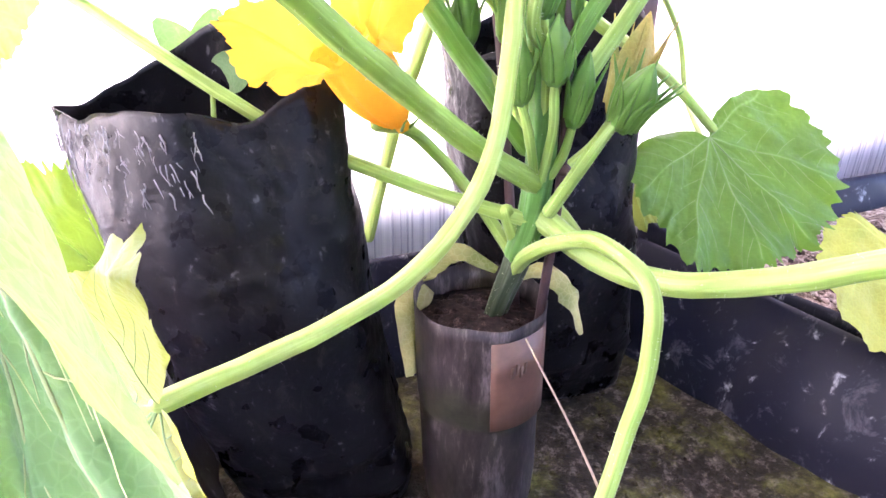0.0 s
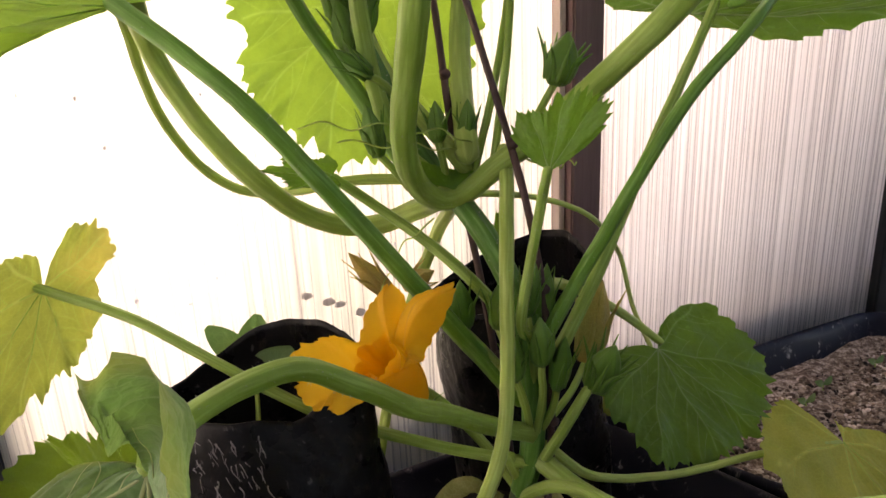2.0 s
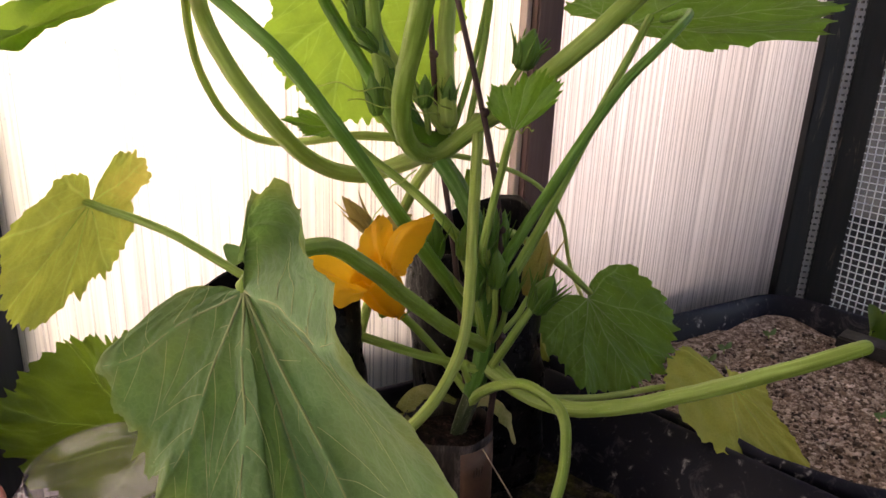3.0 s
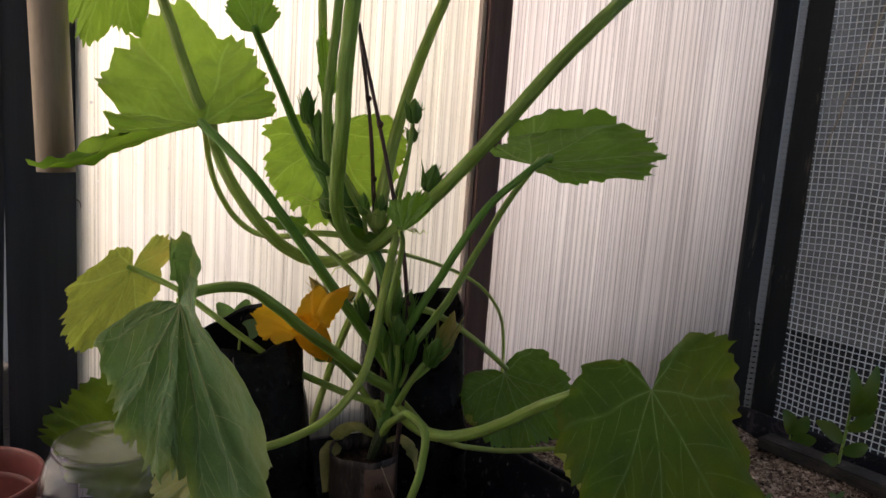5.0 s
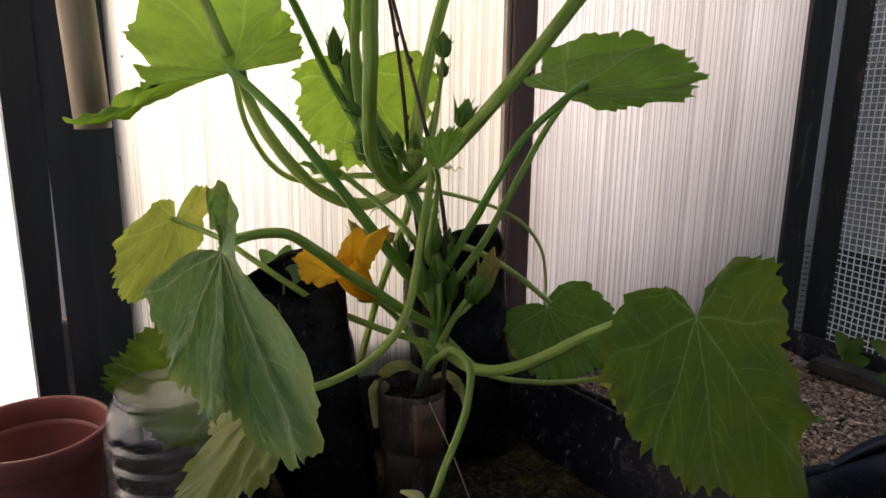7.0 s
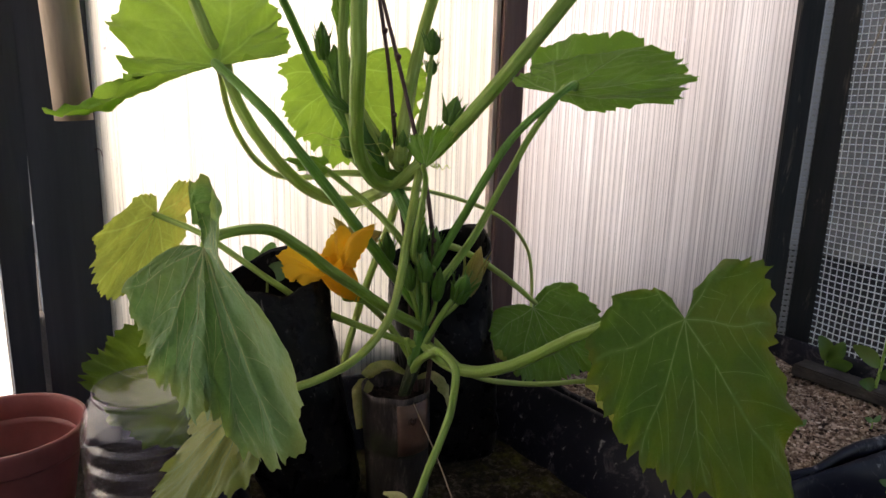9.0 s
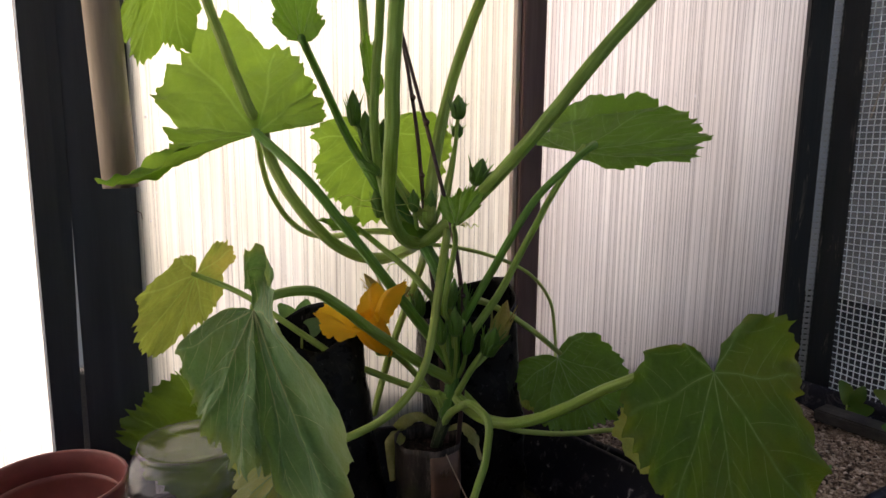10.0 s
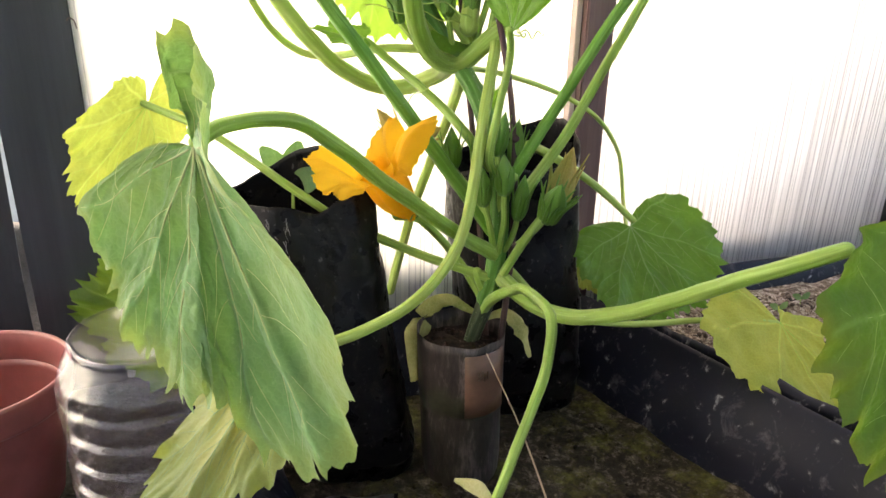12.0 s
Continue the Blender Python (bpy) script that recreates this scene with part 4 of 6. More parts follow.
def scuff(a0, z0, da, dz, r, curl):
    bm = bmesh.new()
    pts = []
    for i in range(6):
        s = i / 5
        p, o = front_skin(a0 + da * s + curl * math.sin(s * 5), z0 + dz * s)
        pts.append(p + o * 0.0030 + Vector((0, 0, 0.009)))
    tube(bm, pts, r, r * 0.5, 5)
    wpart("mark", bm, chalk, front_bag)


for k in range(130):
    a0 = radians(196 + 84 * rnd.random() ** 1.2)
    scuff(a0, 0.279 - rnd.random() ** 1.4 * 0.034, rnd.uniform(-0.02, 0.03), rnd.uniform(-0.011, -0.002), rnd.uniform(0.00018, 0.0006), rnd.uniform(-0.015, 0.015))
for k in range(34):
    a0 = radians(rnd.gauss(212, 10))
    scuff(a0, 0.245 - rnd.random() * 0.11, rnd.uniform(-0.02, 0.02), rnd.uniform(-0.008, 0.001), rnd.uniform(0.0002, 0.0004), rnd.uniform(-0.02, 0.02))


def leaflet(bm, base, tip, width, cup=0.2, n=8, side=None):
    """A simple pointed leaf blade."""
    base, tip = Vector(base), Vector(tip)
    d = tip - base
    side = Vector(side) if side else d.cross(Vector((0.2, -1, 0.3)))
    side = (side - d * (side.dot(d) / d.length_squared)).normalized()
    up = side.cross(d).normalized()
    rows = []
    for k in range(n + 1):
        s = k / n
        w = width * 0.5 * math.sin(math.pi * min(1, s * 0.93 + 0.03)) ** 0.75
        c = base + d * s + up * (0.12 * d.length * math.sin(math.pi * s))
        rows.append([bm.verts.new(c + side * (w * q) + up * (cup * w * q * q)) for q in (-1, -0.5, 0, 0.5, 1)])
    for a, b in zip(rows, rows[1:]):
        for k in range(4):
            bm.faces.new((a[k], a[k + 1], b[k + 1], b[k]))


def seedling(foot, leaves, label, r=0.0022, mat=None):
    root = thing("seedling", label, "seedling", foot, "young plants")
    foot = Vector(foot)
    ends = [Vector(b) for b, t, w in leaves]
    hub = max(ends, key=lambda p: p.z)
    bm = bmesh.new()
    tube(bm, spline([foot, foot.lerp(hub, 0.5) + Vector((0.002, 0.001, 0)), hub], 5), r, r * 0.7, 8)
    wpart("stem", bm, stem_green, root)
    for b, t, w in leaves:
        bm = bmesh.new()
        b, t = Vector(b), Vector(t)
        s = foot.lerp(hub, min(1, max(0, (b.z - foot.z) / max(1e-4, hub.z - foot.z))))
        tube(bm, [s, s.lerp(b, 0.5), b + (t - b) * 0.03], r * 0.5, r * 0.4, 6)
        leaflet(bm, b, t, w)
        wpart("leaf", bm, mat or leaf_green, root)
    return root


seedling((-0.150, 0.430, 0.243), [((-0.153, 0.467, 0.300), (-0.143, 0.462, 0.338), 0.026), ((-0.155, 0.468, 0.298), (-0.182, 0.462, 0.331), 0.022), ((-0.149, 0.465, 0.290), (-0.118, 0.448, 0.314), 0.026)], "small seedling with fleshy green leaves growing in the black bag", mat=leaf_pale)
seedling((0.735, 0.690, 0.068), [((0.735, 0.690, 0.105), (0.715, 0.685, 0.150), 0.03), ((0.735, 0.690, 0.105), (0.762, 0.690, 0.138), 0.028), ((0.736, 0.690, 0.095), (0.770, 0.670, 0.105), 0.025)], "small green seedling by the netting", mat=leaf_turning)
seedling((0.765, 0.600, 0.068), [((0.778, 0.606, 0.175), (0.764, 0.600, 0.255), 0.026), ((0.778, 0.606, 0.18), (0.812, 0.610, 0.258), 0.028), ((0.778, 0.606, 0.175), (0.796, 0.580, 0.222), 0.032), ((0.776, 0.605, 0.15), (0.806, 0.592, 0.190), 0.028), ((0.772, 0.604, 0.13), (0.728, 0.610, 0.162), 0.026), ((0.770, 0.603, 0.115), (0.812, 0.600, 0.128), 0.024), ((0.768, 0.602, 0.10), (0.735, 0.590, 0.110), 0.022)], "young leafy seedling against white netting", 0.003, leaf_turning)
for k, (x, y) in enumerate(((0.60, 0.50), (0.50, 0.70), (0.455, 0.665), (0.60, 0.74), (0.72, 0.52), (0.64, 0.35))):
    z = 0.066
    seedling((x, y, z), [((x, y, z + 0.012), (x - 0.014, y - 0.004, z + 0.020), 0.009), ((x, y, z + 0.012), (x + 0.013, y + 0.003, z + 0.021), 0.009)], "tiny seedling sprouting from the earth", 0.0009, leaf_pale)

# ---- pot with its plant ----
POT = Vector((0.028, 0.402, 0.004))
pot = thing("plant_pot", "cut plastic film pot with brown tape, filled with dark earth", "plant pot", POT)
bm = bmesh.new()
prof = [(0.0395, 0.0), (0.0408, 0.02), (0.0416, 0.055), (0.0420, 0.082), (0.0412, 0.085), (0.0424, 0.088), (0.0428, 0.11), (0.0438, 0.155), (0.0441, 0.1655), (0.0438, 0.1657), (0.0434, 0.150)]
lathe(bm, prof, 56, lambda u, z: 0.0014 * noise.noise(Vector((math.cos(6.283 * u) * 2, math.sin(6.283 * u) * 2, z * 22))) + (0.0006 * noise.noise(Vector((u * 30, 3, 1))) if z > 0.15 else 0))
for v in bm.verts:
    v.co.x -= 0.0 + 0.03 * v.co.z
    if v.co.z > 0.15:
        v.co.z += 0.002 * noise.noise(Vector((v.co.x * 40, v.co.y * 40, 0)))
part("pot_wall", bm, smoke_film, pot)
bm = bmesh.new()
rings = lathe(bm, [(0.001, 0.150), (0.015, 0.151), (0.03, 0.149), (0.0425, 0.146)], 40)
for v in bm.verts:
    v.co += Vector((-0.03 * v.co.z, 0, 0.004 * noise.noise(v.co * 80)))
part("earth", bm, soil_pot, pot, "dark crumbly earth")
bm = bmesh.new()
cols = []
for k in range(9):
    a = radians(-84 + k * 7.7)
    cols.append([bm.verts.new((0.0450 * math.cos(a) * (1 + 0.03 * (z - 0.06)) - 0.03 * z, 0.0450 * math.sin(a), z)) for z in (0.089, 0.11, 0.13, 0.157)])
for a, b in zip(cols, cols[1:]):
    for i in range(3):
        bm.faces.new((a[i], b[i], b[i + 1], a[i + 1]))
tp = part("tape", bm, tape, pot, "brown paper tape")
tp.modifiers.new("thickness", "SOLIDIFY").thickness = 0.0006
bm = bmesh.new()
for k, (a, z) in enumerate(((-66, 0.134), (-62, 0.136), (-58, 0.133), (-54, 0.135))):
    a = radians(a)
    m = Matrix.Translation((0.0459 * math.cos(a) - 0.03 * z, 0.0459 * math.sin(a), z)) @ Matrix.Rotation(a + math.pi / 2, 4, "Z")
    box(bm, (-0.0012, -0.0003, -0.004), (0.0012, 0.0003, 0.004), m)
under_tape = part("mark", bm, ink, tp, "faded pencil mark")

plant = thing("courgette_plant", "courgette plant with broad green and yellowing leaves and an orange flower", "plant", (POT.x, POT.y, POT.z + 0.15))


def stem(points, r0, r1, mat, name="petiole", flute=0.045, sides=14, swell=0.0, n=7):
    bm = bmesh.new()
    path = spline(points, n)
    for i in range(2, len(path) - 2):
        path[i] = path[i] + noise.noise_vector(path[i] * 40) * 0.0006
    tube(bm, path, r0, r1, 28 if r0 > 0.004 else sides, flute, 7, 0.05, True, swell, True)
    ob = wpart(name, bm, mat, plant)
    if r0 >= 0.004:
        rnd = random.Random(int(r0 * 1e5) + len(path))
        bm = bmesh.new()
        for k in range(len(path) * 5):
            i = rnd.randrange(1, len(path) - 1)
            p = path[i].lerp(path[i + 1], rnd.random())
            t = (path[i + 1] - path[i]).normalized()
            u = t.orthogonal().normalized()
            a = rnd.uniform(0, 6.28)
            o = u * math.cos(a) + t.cross(u) * math.sin(a)
            r = r0 + (r1 - r0) * i / (len(path) - 1)
            tube(bm, [p + o * (r * 0.9), p + o * (r + rnd.uniform(0.0006, 0.0016)) + t * rnd.uniform(-0.0005, 0.0005)], 0.00018, 0.00004, 3, caps=False)
        hair = part("bristle", bm, bristle, ob)
        tagged(hair, "short pale bristles", kind="stuff")
    return ob


# foot of the stem above the pot, its shade painted in
stem([(0.032, 0.406, 0.145), (0.037, 0.405, 0.165), (0.044, 0.405, 0.188), (0.051, 0.406, 0.215)], 0.0062, 0.0086, stem_shaded, "main_stem", 0.12)
stem([(0.047, 0.404, 0.200), (0.054, 0.404, 0.235), (0.056, 0.406, 0.29), (0.050, 0.416, 0.345), (0.028, 0.452, 0.395), (0.004, 0.482, 0.425), (-0.022, 0.490, 0.47), (-0.048, 0.500, 0.525)], 0.0088, 0.0078, stem_core, "main_stem", 0.09)
STEM_MATS = {"front_arch": stem_green, "yellow_left": stem_green, "hanging": stem_pale, "upper_right": stem_dark, "upper_right_b": stem_green, "big_right": stem_green, "yellow_right": stem_pale, "hook": stem_green, "loop": stem_pale, "thin_loop": stem_pale, "top": stem_dark, "tall_back": stem_pale, "upper_left": stem_dark, "small_left": stem_green, "low_right": stem_pale, "thin_arc": stem_pale, "back_drop": stem_pale, "flower_stalk": stem_green, "small_middle": stem_green, "bud_stalk": stem_green}
for key, ((r0, r1), points) in STEMS.items():
    stem(points, r0, r1, STEM_MATS[key], swell=0.0 if key in ("hanging", "thin_loop", "thin_arc", "loop") else 0.0012)
# the stem dips to an elbow between its two great arms
stem([(-0.011, 0.340, 0.721), (-0.016, 0.338, 0.640), (-0.018, 0.345, 0.566), (-0.027, 0.402, 0.482), (-0.020, 0.446, 0.437), (-0.002, 0.464, 0.417), (0.018, 0.465, 0.419), (0.045, 0.445, 0.446), (0.080, 0.415, 0.481), (0.145, 0.352, 0.564), (0.222, 0.348, 0.663), (0.318, 0.411, 0.764)], 0.0088, 0.0078, stem_green, "main_stem", n=9)
bm = bmesh.new()
rows = []
for i in range(9):
    f = i / 8
    a, b = Vector((-0.016, 0.449, 0.434)).lerp(Vector((-0.013, 0.454, 0.448)), f), Vector((0.016, 0.462, 0.421)).lerp(Vector((0.034, 0.452, 0.437)), f)
    rows.append([bm.verts.new(a.lerp(b, j / 8) + Vector((0, 0.016 * math.sin(math.pi * j / 8) * (0.3 + f), -0.006 * math.sin(math.pi * j / 8) * f))) for j in range(9)])
for p, q in zip(rows, rows[1:]):
    for j in range(8):
        bm.faces.new((p[j], p[j + 1], q[j + 1], q[j]))
wpart("sheath", bm, leaf_green, plant, "folded green sheath in the fork of the stem")
stem([(-0.187, 0.435, 0.562), (-0.201, 0.420, 0.592), (-0.223, 0.410, 0.658), (-0.245, 0.405, 0.73), (-0.262, 0.42, 0.83)], 0.007, 0.0055, stem_pale)
stem([(0.020, 0.470, 0.44), (-0.04, 0.505, 0.52), (-0.062, 0.515, 0.62), (-0.070, 0.515, 0.72), (-0.075, 0.52, 0.86)], 0.007, 0.005, stem_pale)
stem([(0.000, 0.480, 0.425), (-0.034, 0.474, 0.47), (-0.050, 0.456, 0.57), (-0.041, 0.444, 0.70), (-0.035, 0.434, 0.86)], 0.007, 0.005, stem_green)


def blade(joint, tip, left, right, mat, seed, edge, droop=0.0, cup=0.0, wave=0.05, teeth=0.085, ruffle=0.085, fold=None, label="", vein_mat=None, spokes=(0, 42, 84, 124), ribs=0.8, pucker=1.0, nerves=None, rays=None):
    """A broad lobed leaf. joint: where the stalk meets it; tip, left, right: vectors from there that span its two halves; edge: degrees from the tip and reach."""
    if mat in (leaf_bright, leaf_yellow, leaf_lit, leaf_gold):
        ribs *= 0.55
    J, U, VL, VR = Vector(joint), Vector(tip), Vector(left), Vector(right)
    N0 = ((VR - VL).cross(U)).normalized()
    size = (U.length + VL.length + VR.length) / 2.6
    degs, reach = [a for a, _ in edge], [r for _, r in edge]
    lo, hi = radians(degs[0]), radians(degs[-1])

    def base(th):
        return float(np.interp(math.degrees(th), degs, reach))

    def outline(th):
        soft = (base(th - 0.05) + base(th) + base(th + 0.05)) / 3
        x = (th * 6.6 + seed + 1.1 * noise.noise(Vector((th * 3.1, seed, 1)))) % 1.0
        scallop = 1 - abs(2 * x - 1) ** 1.6 + 0.5 * math.exp(-((x - 0.62) / 0.07) ** 2)
        depth = teeth * (0.45 + 0.9 * abs(noise.noise(Vector((th * 2.3, seed, 7)))))
        return soft * (1 + depth * (scallop - 0.6) + 0.9 * teeth * noise.noise(Vector((th * 5, seed, 0))) + 0.45 * teeth * noise.noise(Vector((th * 19, seed, 3))))

    lines = [radians(a) for a in nerves] if nerves else sorted(th for a in spokes for th in ((0.0,) if a == 0 else (radians(a), -radians(a))) if lo + 0.12 < th < hi - 0.12 and base(th) > 0.3)
    # nerves in the leaf's own plane: main ones from the joint, side ones leaving them slantwise
    mains, sides = [], []
    for i, th in enumerate(lines):
        far = 0.94 * base(th)
        run = []
        for k in range(13):
            t2 = th + 0.03 * math.sin(k * 0.7 + seed + th)
            run.append((far * k / 12 * math.cos(t2), far * k / 12 * math.sin(t2)))
        mains.append(run)
        for turn in (1, -1):
            j = i + turn
            gap = (abs(lines[j] - th) * 0.54 if 0 <= j < len(lines) else 9.0)
            for k in range(2, 11, 2 if size > 0.09 else 3):
                f0 = (k + (0.35 if turn > 0 else -0.1) + 0.3 * math.sin(k * 3 + seed)) / 12
                x, y = far * f0 * math.cos(th), far * f0 * math.sin(th)
                head = th + turn * radians(56 - 14 * f0 + 8 * math.sin(k * 5 + seed))
                q = [(x, y)]
                for e in range(9):
                    x, y = x + 0.045 * math.cos(head), y + 0.045 * math.sin(head)
                    head -= turn * 0.035
                    t3 = math.atan2(y, x)
                    if abs(t3 - th) > gap or not lo < t3 < hi or math.hypot(x, y) > 0.95 * base(t3):
                        break
                    q.append((x, y))
                if len(q) > 2:
                    sides.append((i, f0, q))

    def reach_to(pts, runs):
        """Distance from each point to the nearest of the runs."""
        a = np.array([p for r in runs for p in r[:-1]])
        b = np.array([p for r in runs for p in r[1:]])
        ab = b - a
        best = np.full(len(pts), 9.0)
        for lo_i in range(0, len(pts), 4000):
            p = pts[lo_i : lo_i + 4000, None, :]
            t = np.clip(((p - a) * ab).sum(2) / (ab * ab).sum(1), 0, 1)
            best[lo_i : lo_i + 4000] = np.sqrt((((a + t[..., None] * ab) - p) ** 2).sum(2)).min(1)
        return best

    # ways from the joint, degree by degree, for a leaf folded like a cone
    fan = []
    for d in range(-190, 191) if rays else ():
        fan.append(sum((Vector([float(np.interp(d + o, [q[0] for q in rays], [q[c] for q in rays])) for c in (1, 2, 3)]) for o in (-4, -2, 0, 2, 4)), Vector()) / 5)

    def spread(th):
        d = math.degrees(th) + 190
        k = min(max(int(d), 0), 379)
        return fan[k].lerp(fan[k + 1], d - k)

    def place(s, w, lift=0.0):
        p = J + U * s + (VR * w if w > 0 else VL * -w)
        r = math.hypot(s, w)
        N = N0
        if rays:
            th = math.atan2(w, s)
            D = spread(th)
            p = J + D * r
            N = (spread(th + 0.12) - spread(th - 0.12)).cross(D).normalized()
        h = -droop * size * max(0, s) ** 2 + cup * size * w * w
        h += wave * size * (noise.noise(Vector((s * 2.4 + seed, w * 2.4, 0.5))) * min(1, r * r * 2.2) + 0.5 * noise.noise(Vector((s * 5.5 + seed, w * 5.5, 2.5))) * min(1, r * 1.4))
        if r > 1e-4:
            th = math.atan2(w, s)
            e = min(1.2, r / max(0.2, base(th)))
            h += ruffle * size * (e**4 * noise.noise(Vector((th * 4.2, seed, 6.6))) + 0.55 * e**7 * noise.noise(Vector((th * 9.5, seed, 2.2))))
        p = p + N * (h + lift * size)
        return fold(p, s, w) if fold else p

    nr, na = (46, 400) if size > 0.09 else (24, 200)
    flat, rims = [(0.0, 0.0)], [0.0]
    for i in range(1, nr + 1):
        f = (i / nr) ** 0.85
        g = max(0.0, (f - 0.8) / 0.2) ** 1.5
        for k in range(na + 1):
            th = lo + (hi - lo) * k / na
            r = f * (outline(th) * g + base(th) * 0.97 * (1 - g))
            flat.append((r * math.cos(th), r * math.sin(th)))
            rims.append(f**4)
    flat = np.array(flat)
    dm = reach_to(flat, mains)
    ds = reach_to(flat, [q for _, _, q in sides]) if sides else np.full(len(flat), 9.0)
    rr = np.hypot(flat[:, 0], flat[:, 1])
    lifts = pucker * np.minimum(1, rr * 2.5) * (0.022 * (1 - np.exp(-((dm / 0.10) ** 2))) + 0.003 * (1 - np.exp(-((np.minimum(dm, ds) / 0.035) ** 2))))
    nerve = np.maximum(np.exp(-((dm / 0.011) ** 2)), 0.28 * np.exp(-((ds / 0.008) ** 2)))
    grain = [0.0085 * pucker * (noise.noise(Vector((s * 9, w * 9, seed))) + 0.6 * noise.noise(Vector((s * 21, w * 21, seed)))) for s, w in flat]
    bm = bmesh.new()
    mark_n, mark_r = bm.verts.layers.float.new("nerve"), bm.verts.layers.float.new("rim")
    vs = []
    for (s, w), l, g, ner, ri in zip(flat.tolist(), lifts.tolist(), grain, nerve.tolist(), rims):
        v = bm.verts.new(place(s, w, l + g))
        v[mark_n], v[mark_r] = ner, ri
        vs.append(v)
    rings = [vs[1 + i * (na + 1) : 1 + (i + 1) * (na + 1)] for i in range(nr)]
    for k in range(na):
        bm.faces.new((vs[0], rings[0][k], rings[0][k + 1]))
    for a, b in zip(rings, rings[1:]):
        for k in range(na):
            bm.faces.new((a[k], b[k], b[k + 1], a[k + 1]))
    ob = wpart("leaf", bm, mat, plant, label)
    for i, (th, run) in enumerate(zip(lines, mains)):
        bm = bmesh.new()
        tube(bm, [place(s, w) for s, w in run], (0.0085 if abs(th) < 1.2 else 0.0065) * size * ribs, 0.0016 * size * ribs, 6, caps=False)
        for o, f0, q in sides:
            if o == i:
                tube(bm, [place(s, w, 0.001) for s, w in q], 0.0028 * size * ribs * (1.15 - 0.5 * f0), 0.0008 * size * ribs, 5, caps=False)
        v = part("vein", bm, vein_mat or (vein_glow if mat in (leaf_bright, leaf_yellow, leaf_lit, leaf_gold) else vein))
        v.parent = ob
    return ob


def turned_edge(p, s, w):
    """The far half dips behind a crease and rises again at its edge."""
    k = max(0.0, min(1.0, (w - 0.74) / 0.30))
    return p + Vector((0.0, 0.008 * k, -0.015 * math.sin(math.pi * k) ** 0.8 + 0.003 * k))


def hanging_half(p, s, w):
    """The near half sags, and its edge curls up in small waves."""
    k = max(0.0, min(1.0, (-w - 0.15) / 0.6))
    return p + Vector((0.0, 0.012, -0.009)) * (k * k) + Vector((0.0, 0.0, 0.009)) * (k * math.sin(30 * s + 9 * w) * max(0.0, min(1.0, 6 * s)) + 0.8 * k * noise.noise(Vector((s * 14, w * 14, 4))))


def nodding_lobes(p, s, w):
    """The two lobes beside the stalk stand up and nod forward."""
    return p + Vector((-0.012, -0.115, 0.004)) * max(0.0, min(1.0, -s / 0.7))


ROUND = [(-160, 0.45), (-140, 0.7), (-108, 0.85), (-80, 0.78), (-56, 0.95), (-28, 0.88), (0, 1.0), (28, 0.88), (56, 0.95), (80, 0.78), (108, 0.85), (140, 0.7), (160, 0.45)]
YOUNG = [(-110, 0.3), (-90, 0.75), (-70, 0.6), (-48, 0.9), (-24, 0.72), (0, 1.0), (24, 0.72), (48, 0.9), (70, 0.6), (90, 0.75), (110, 0.3)]
FOLDS = [
    (-112, -0.012, 0.010, 0.004), (-107, -0.034, 0.018, -0.001), (-98, -0.052, 0.004, -0.016), (-91, -0.079, 0.009, -0.040), (-70, -0.062, -0.010, -0.083), (-50, -0.050, -0.021, -0.104),
    (-28, -0.029, -0.033, -0.129), (-4, -0.005, -0.058, -0.141), (10, 0.018, -0.070, -0.116), (26, 0.026, -0.058, -0.132), (40, 0.042, -0.056, -0.168), (54, 0.066, -0.072, -0.170),
    (66, 0.088, -0.097, -0.160), (76, 0.092, -0.087, -0.140), (82, 0.092, -0.092, -0.118), (89, 0.104, -0.112, -0.079), (95, 0.096, -0.103, -0.060), (104, 0.064, -0.109, -0.008),
    (111, 0.047, -0.109, 0.008), (118, 0.047, -0.108, 0.044), (126, 0.034, -0.089, 0.042), (138, 0.026, -0.062, 0.064), (154, 0.012, -0.068, 0.062), (168, 0.002, -0.040, 0.038),
]
blade((-0.134, 0.169, 0.403), (-0.005, -0.058, -0.141), (-0.079, 0.009, -0.040), (0.104, -0.112, -0.079), leaf_pale, 3, [(-112, 0.5), (-107, 1.0), (164, 1.0), (172, 0.7), (179, 0.2)], wave=0.045, ruffle=0.045, teeth=0.095, label="broad drooping dull green leaf with a folded lobe", vein_mat=vein_pale, ribs=0.72, nerves=(-88, -45, -2, 44, 66, 112), pucker=1.5, rays=FOLDS)
blade((0.273, 0.100, 0.372), (0.020, -0.050, -0.160), (-0.090, -0.020, -0.020), (0.095, 0.005, 0.010), leaf_turning, 5, [(-138, 0.15), (-118, 0.41), (-106, 0.63), (-94, 0.86), (-78, 0.92), (-63, 0.82), (-32, 0.79), (-16, 0.80), (-2, 0.84), (5, 0.78), (12, 0.94), (25, 1.08), (42, 1.14), (57, 0.93), (64, 0.94), (76, 0.76), (87, 0.80), (101, 0.79), (119, 0.56), (128, 0.32), (136, 0.14)], wave=0.06, teeth=0.085, ruffle=0.12, label="broad dark green leaf with yellowing edges", ribs=0.42)
blade((0.224, 0.544, 0.537), (0.135, -0.10, 0.025), (0.0, -0.06, -0.035), (-0.01, 0.07, 0.06), leaf_green, 8, [(-84, 0.25), (-66, 0.72), (-46, 0.80), (-39, 1.15), (-13, 1.02), (1, 1.10), (10, 1.08), (38, 1.20), (55, 1.29), (69, 1.17), (90, 1.11), (99, 0.87), (107, 0.65), (139, 0.48), (150, 0.15)], wave=0.04, fold=turned_edge, label="green leaf held out level with a toothed edge")
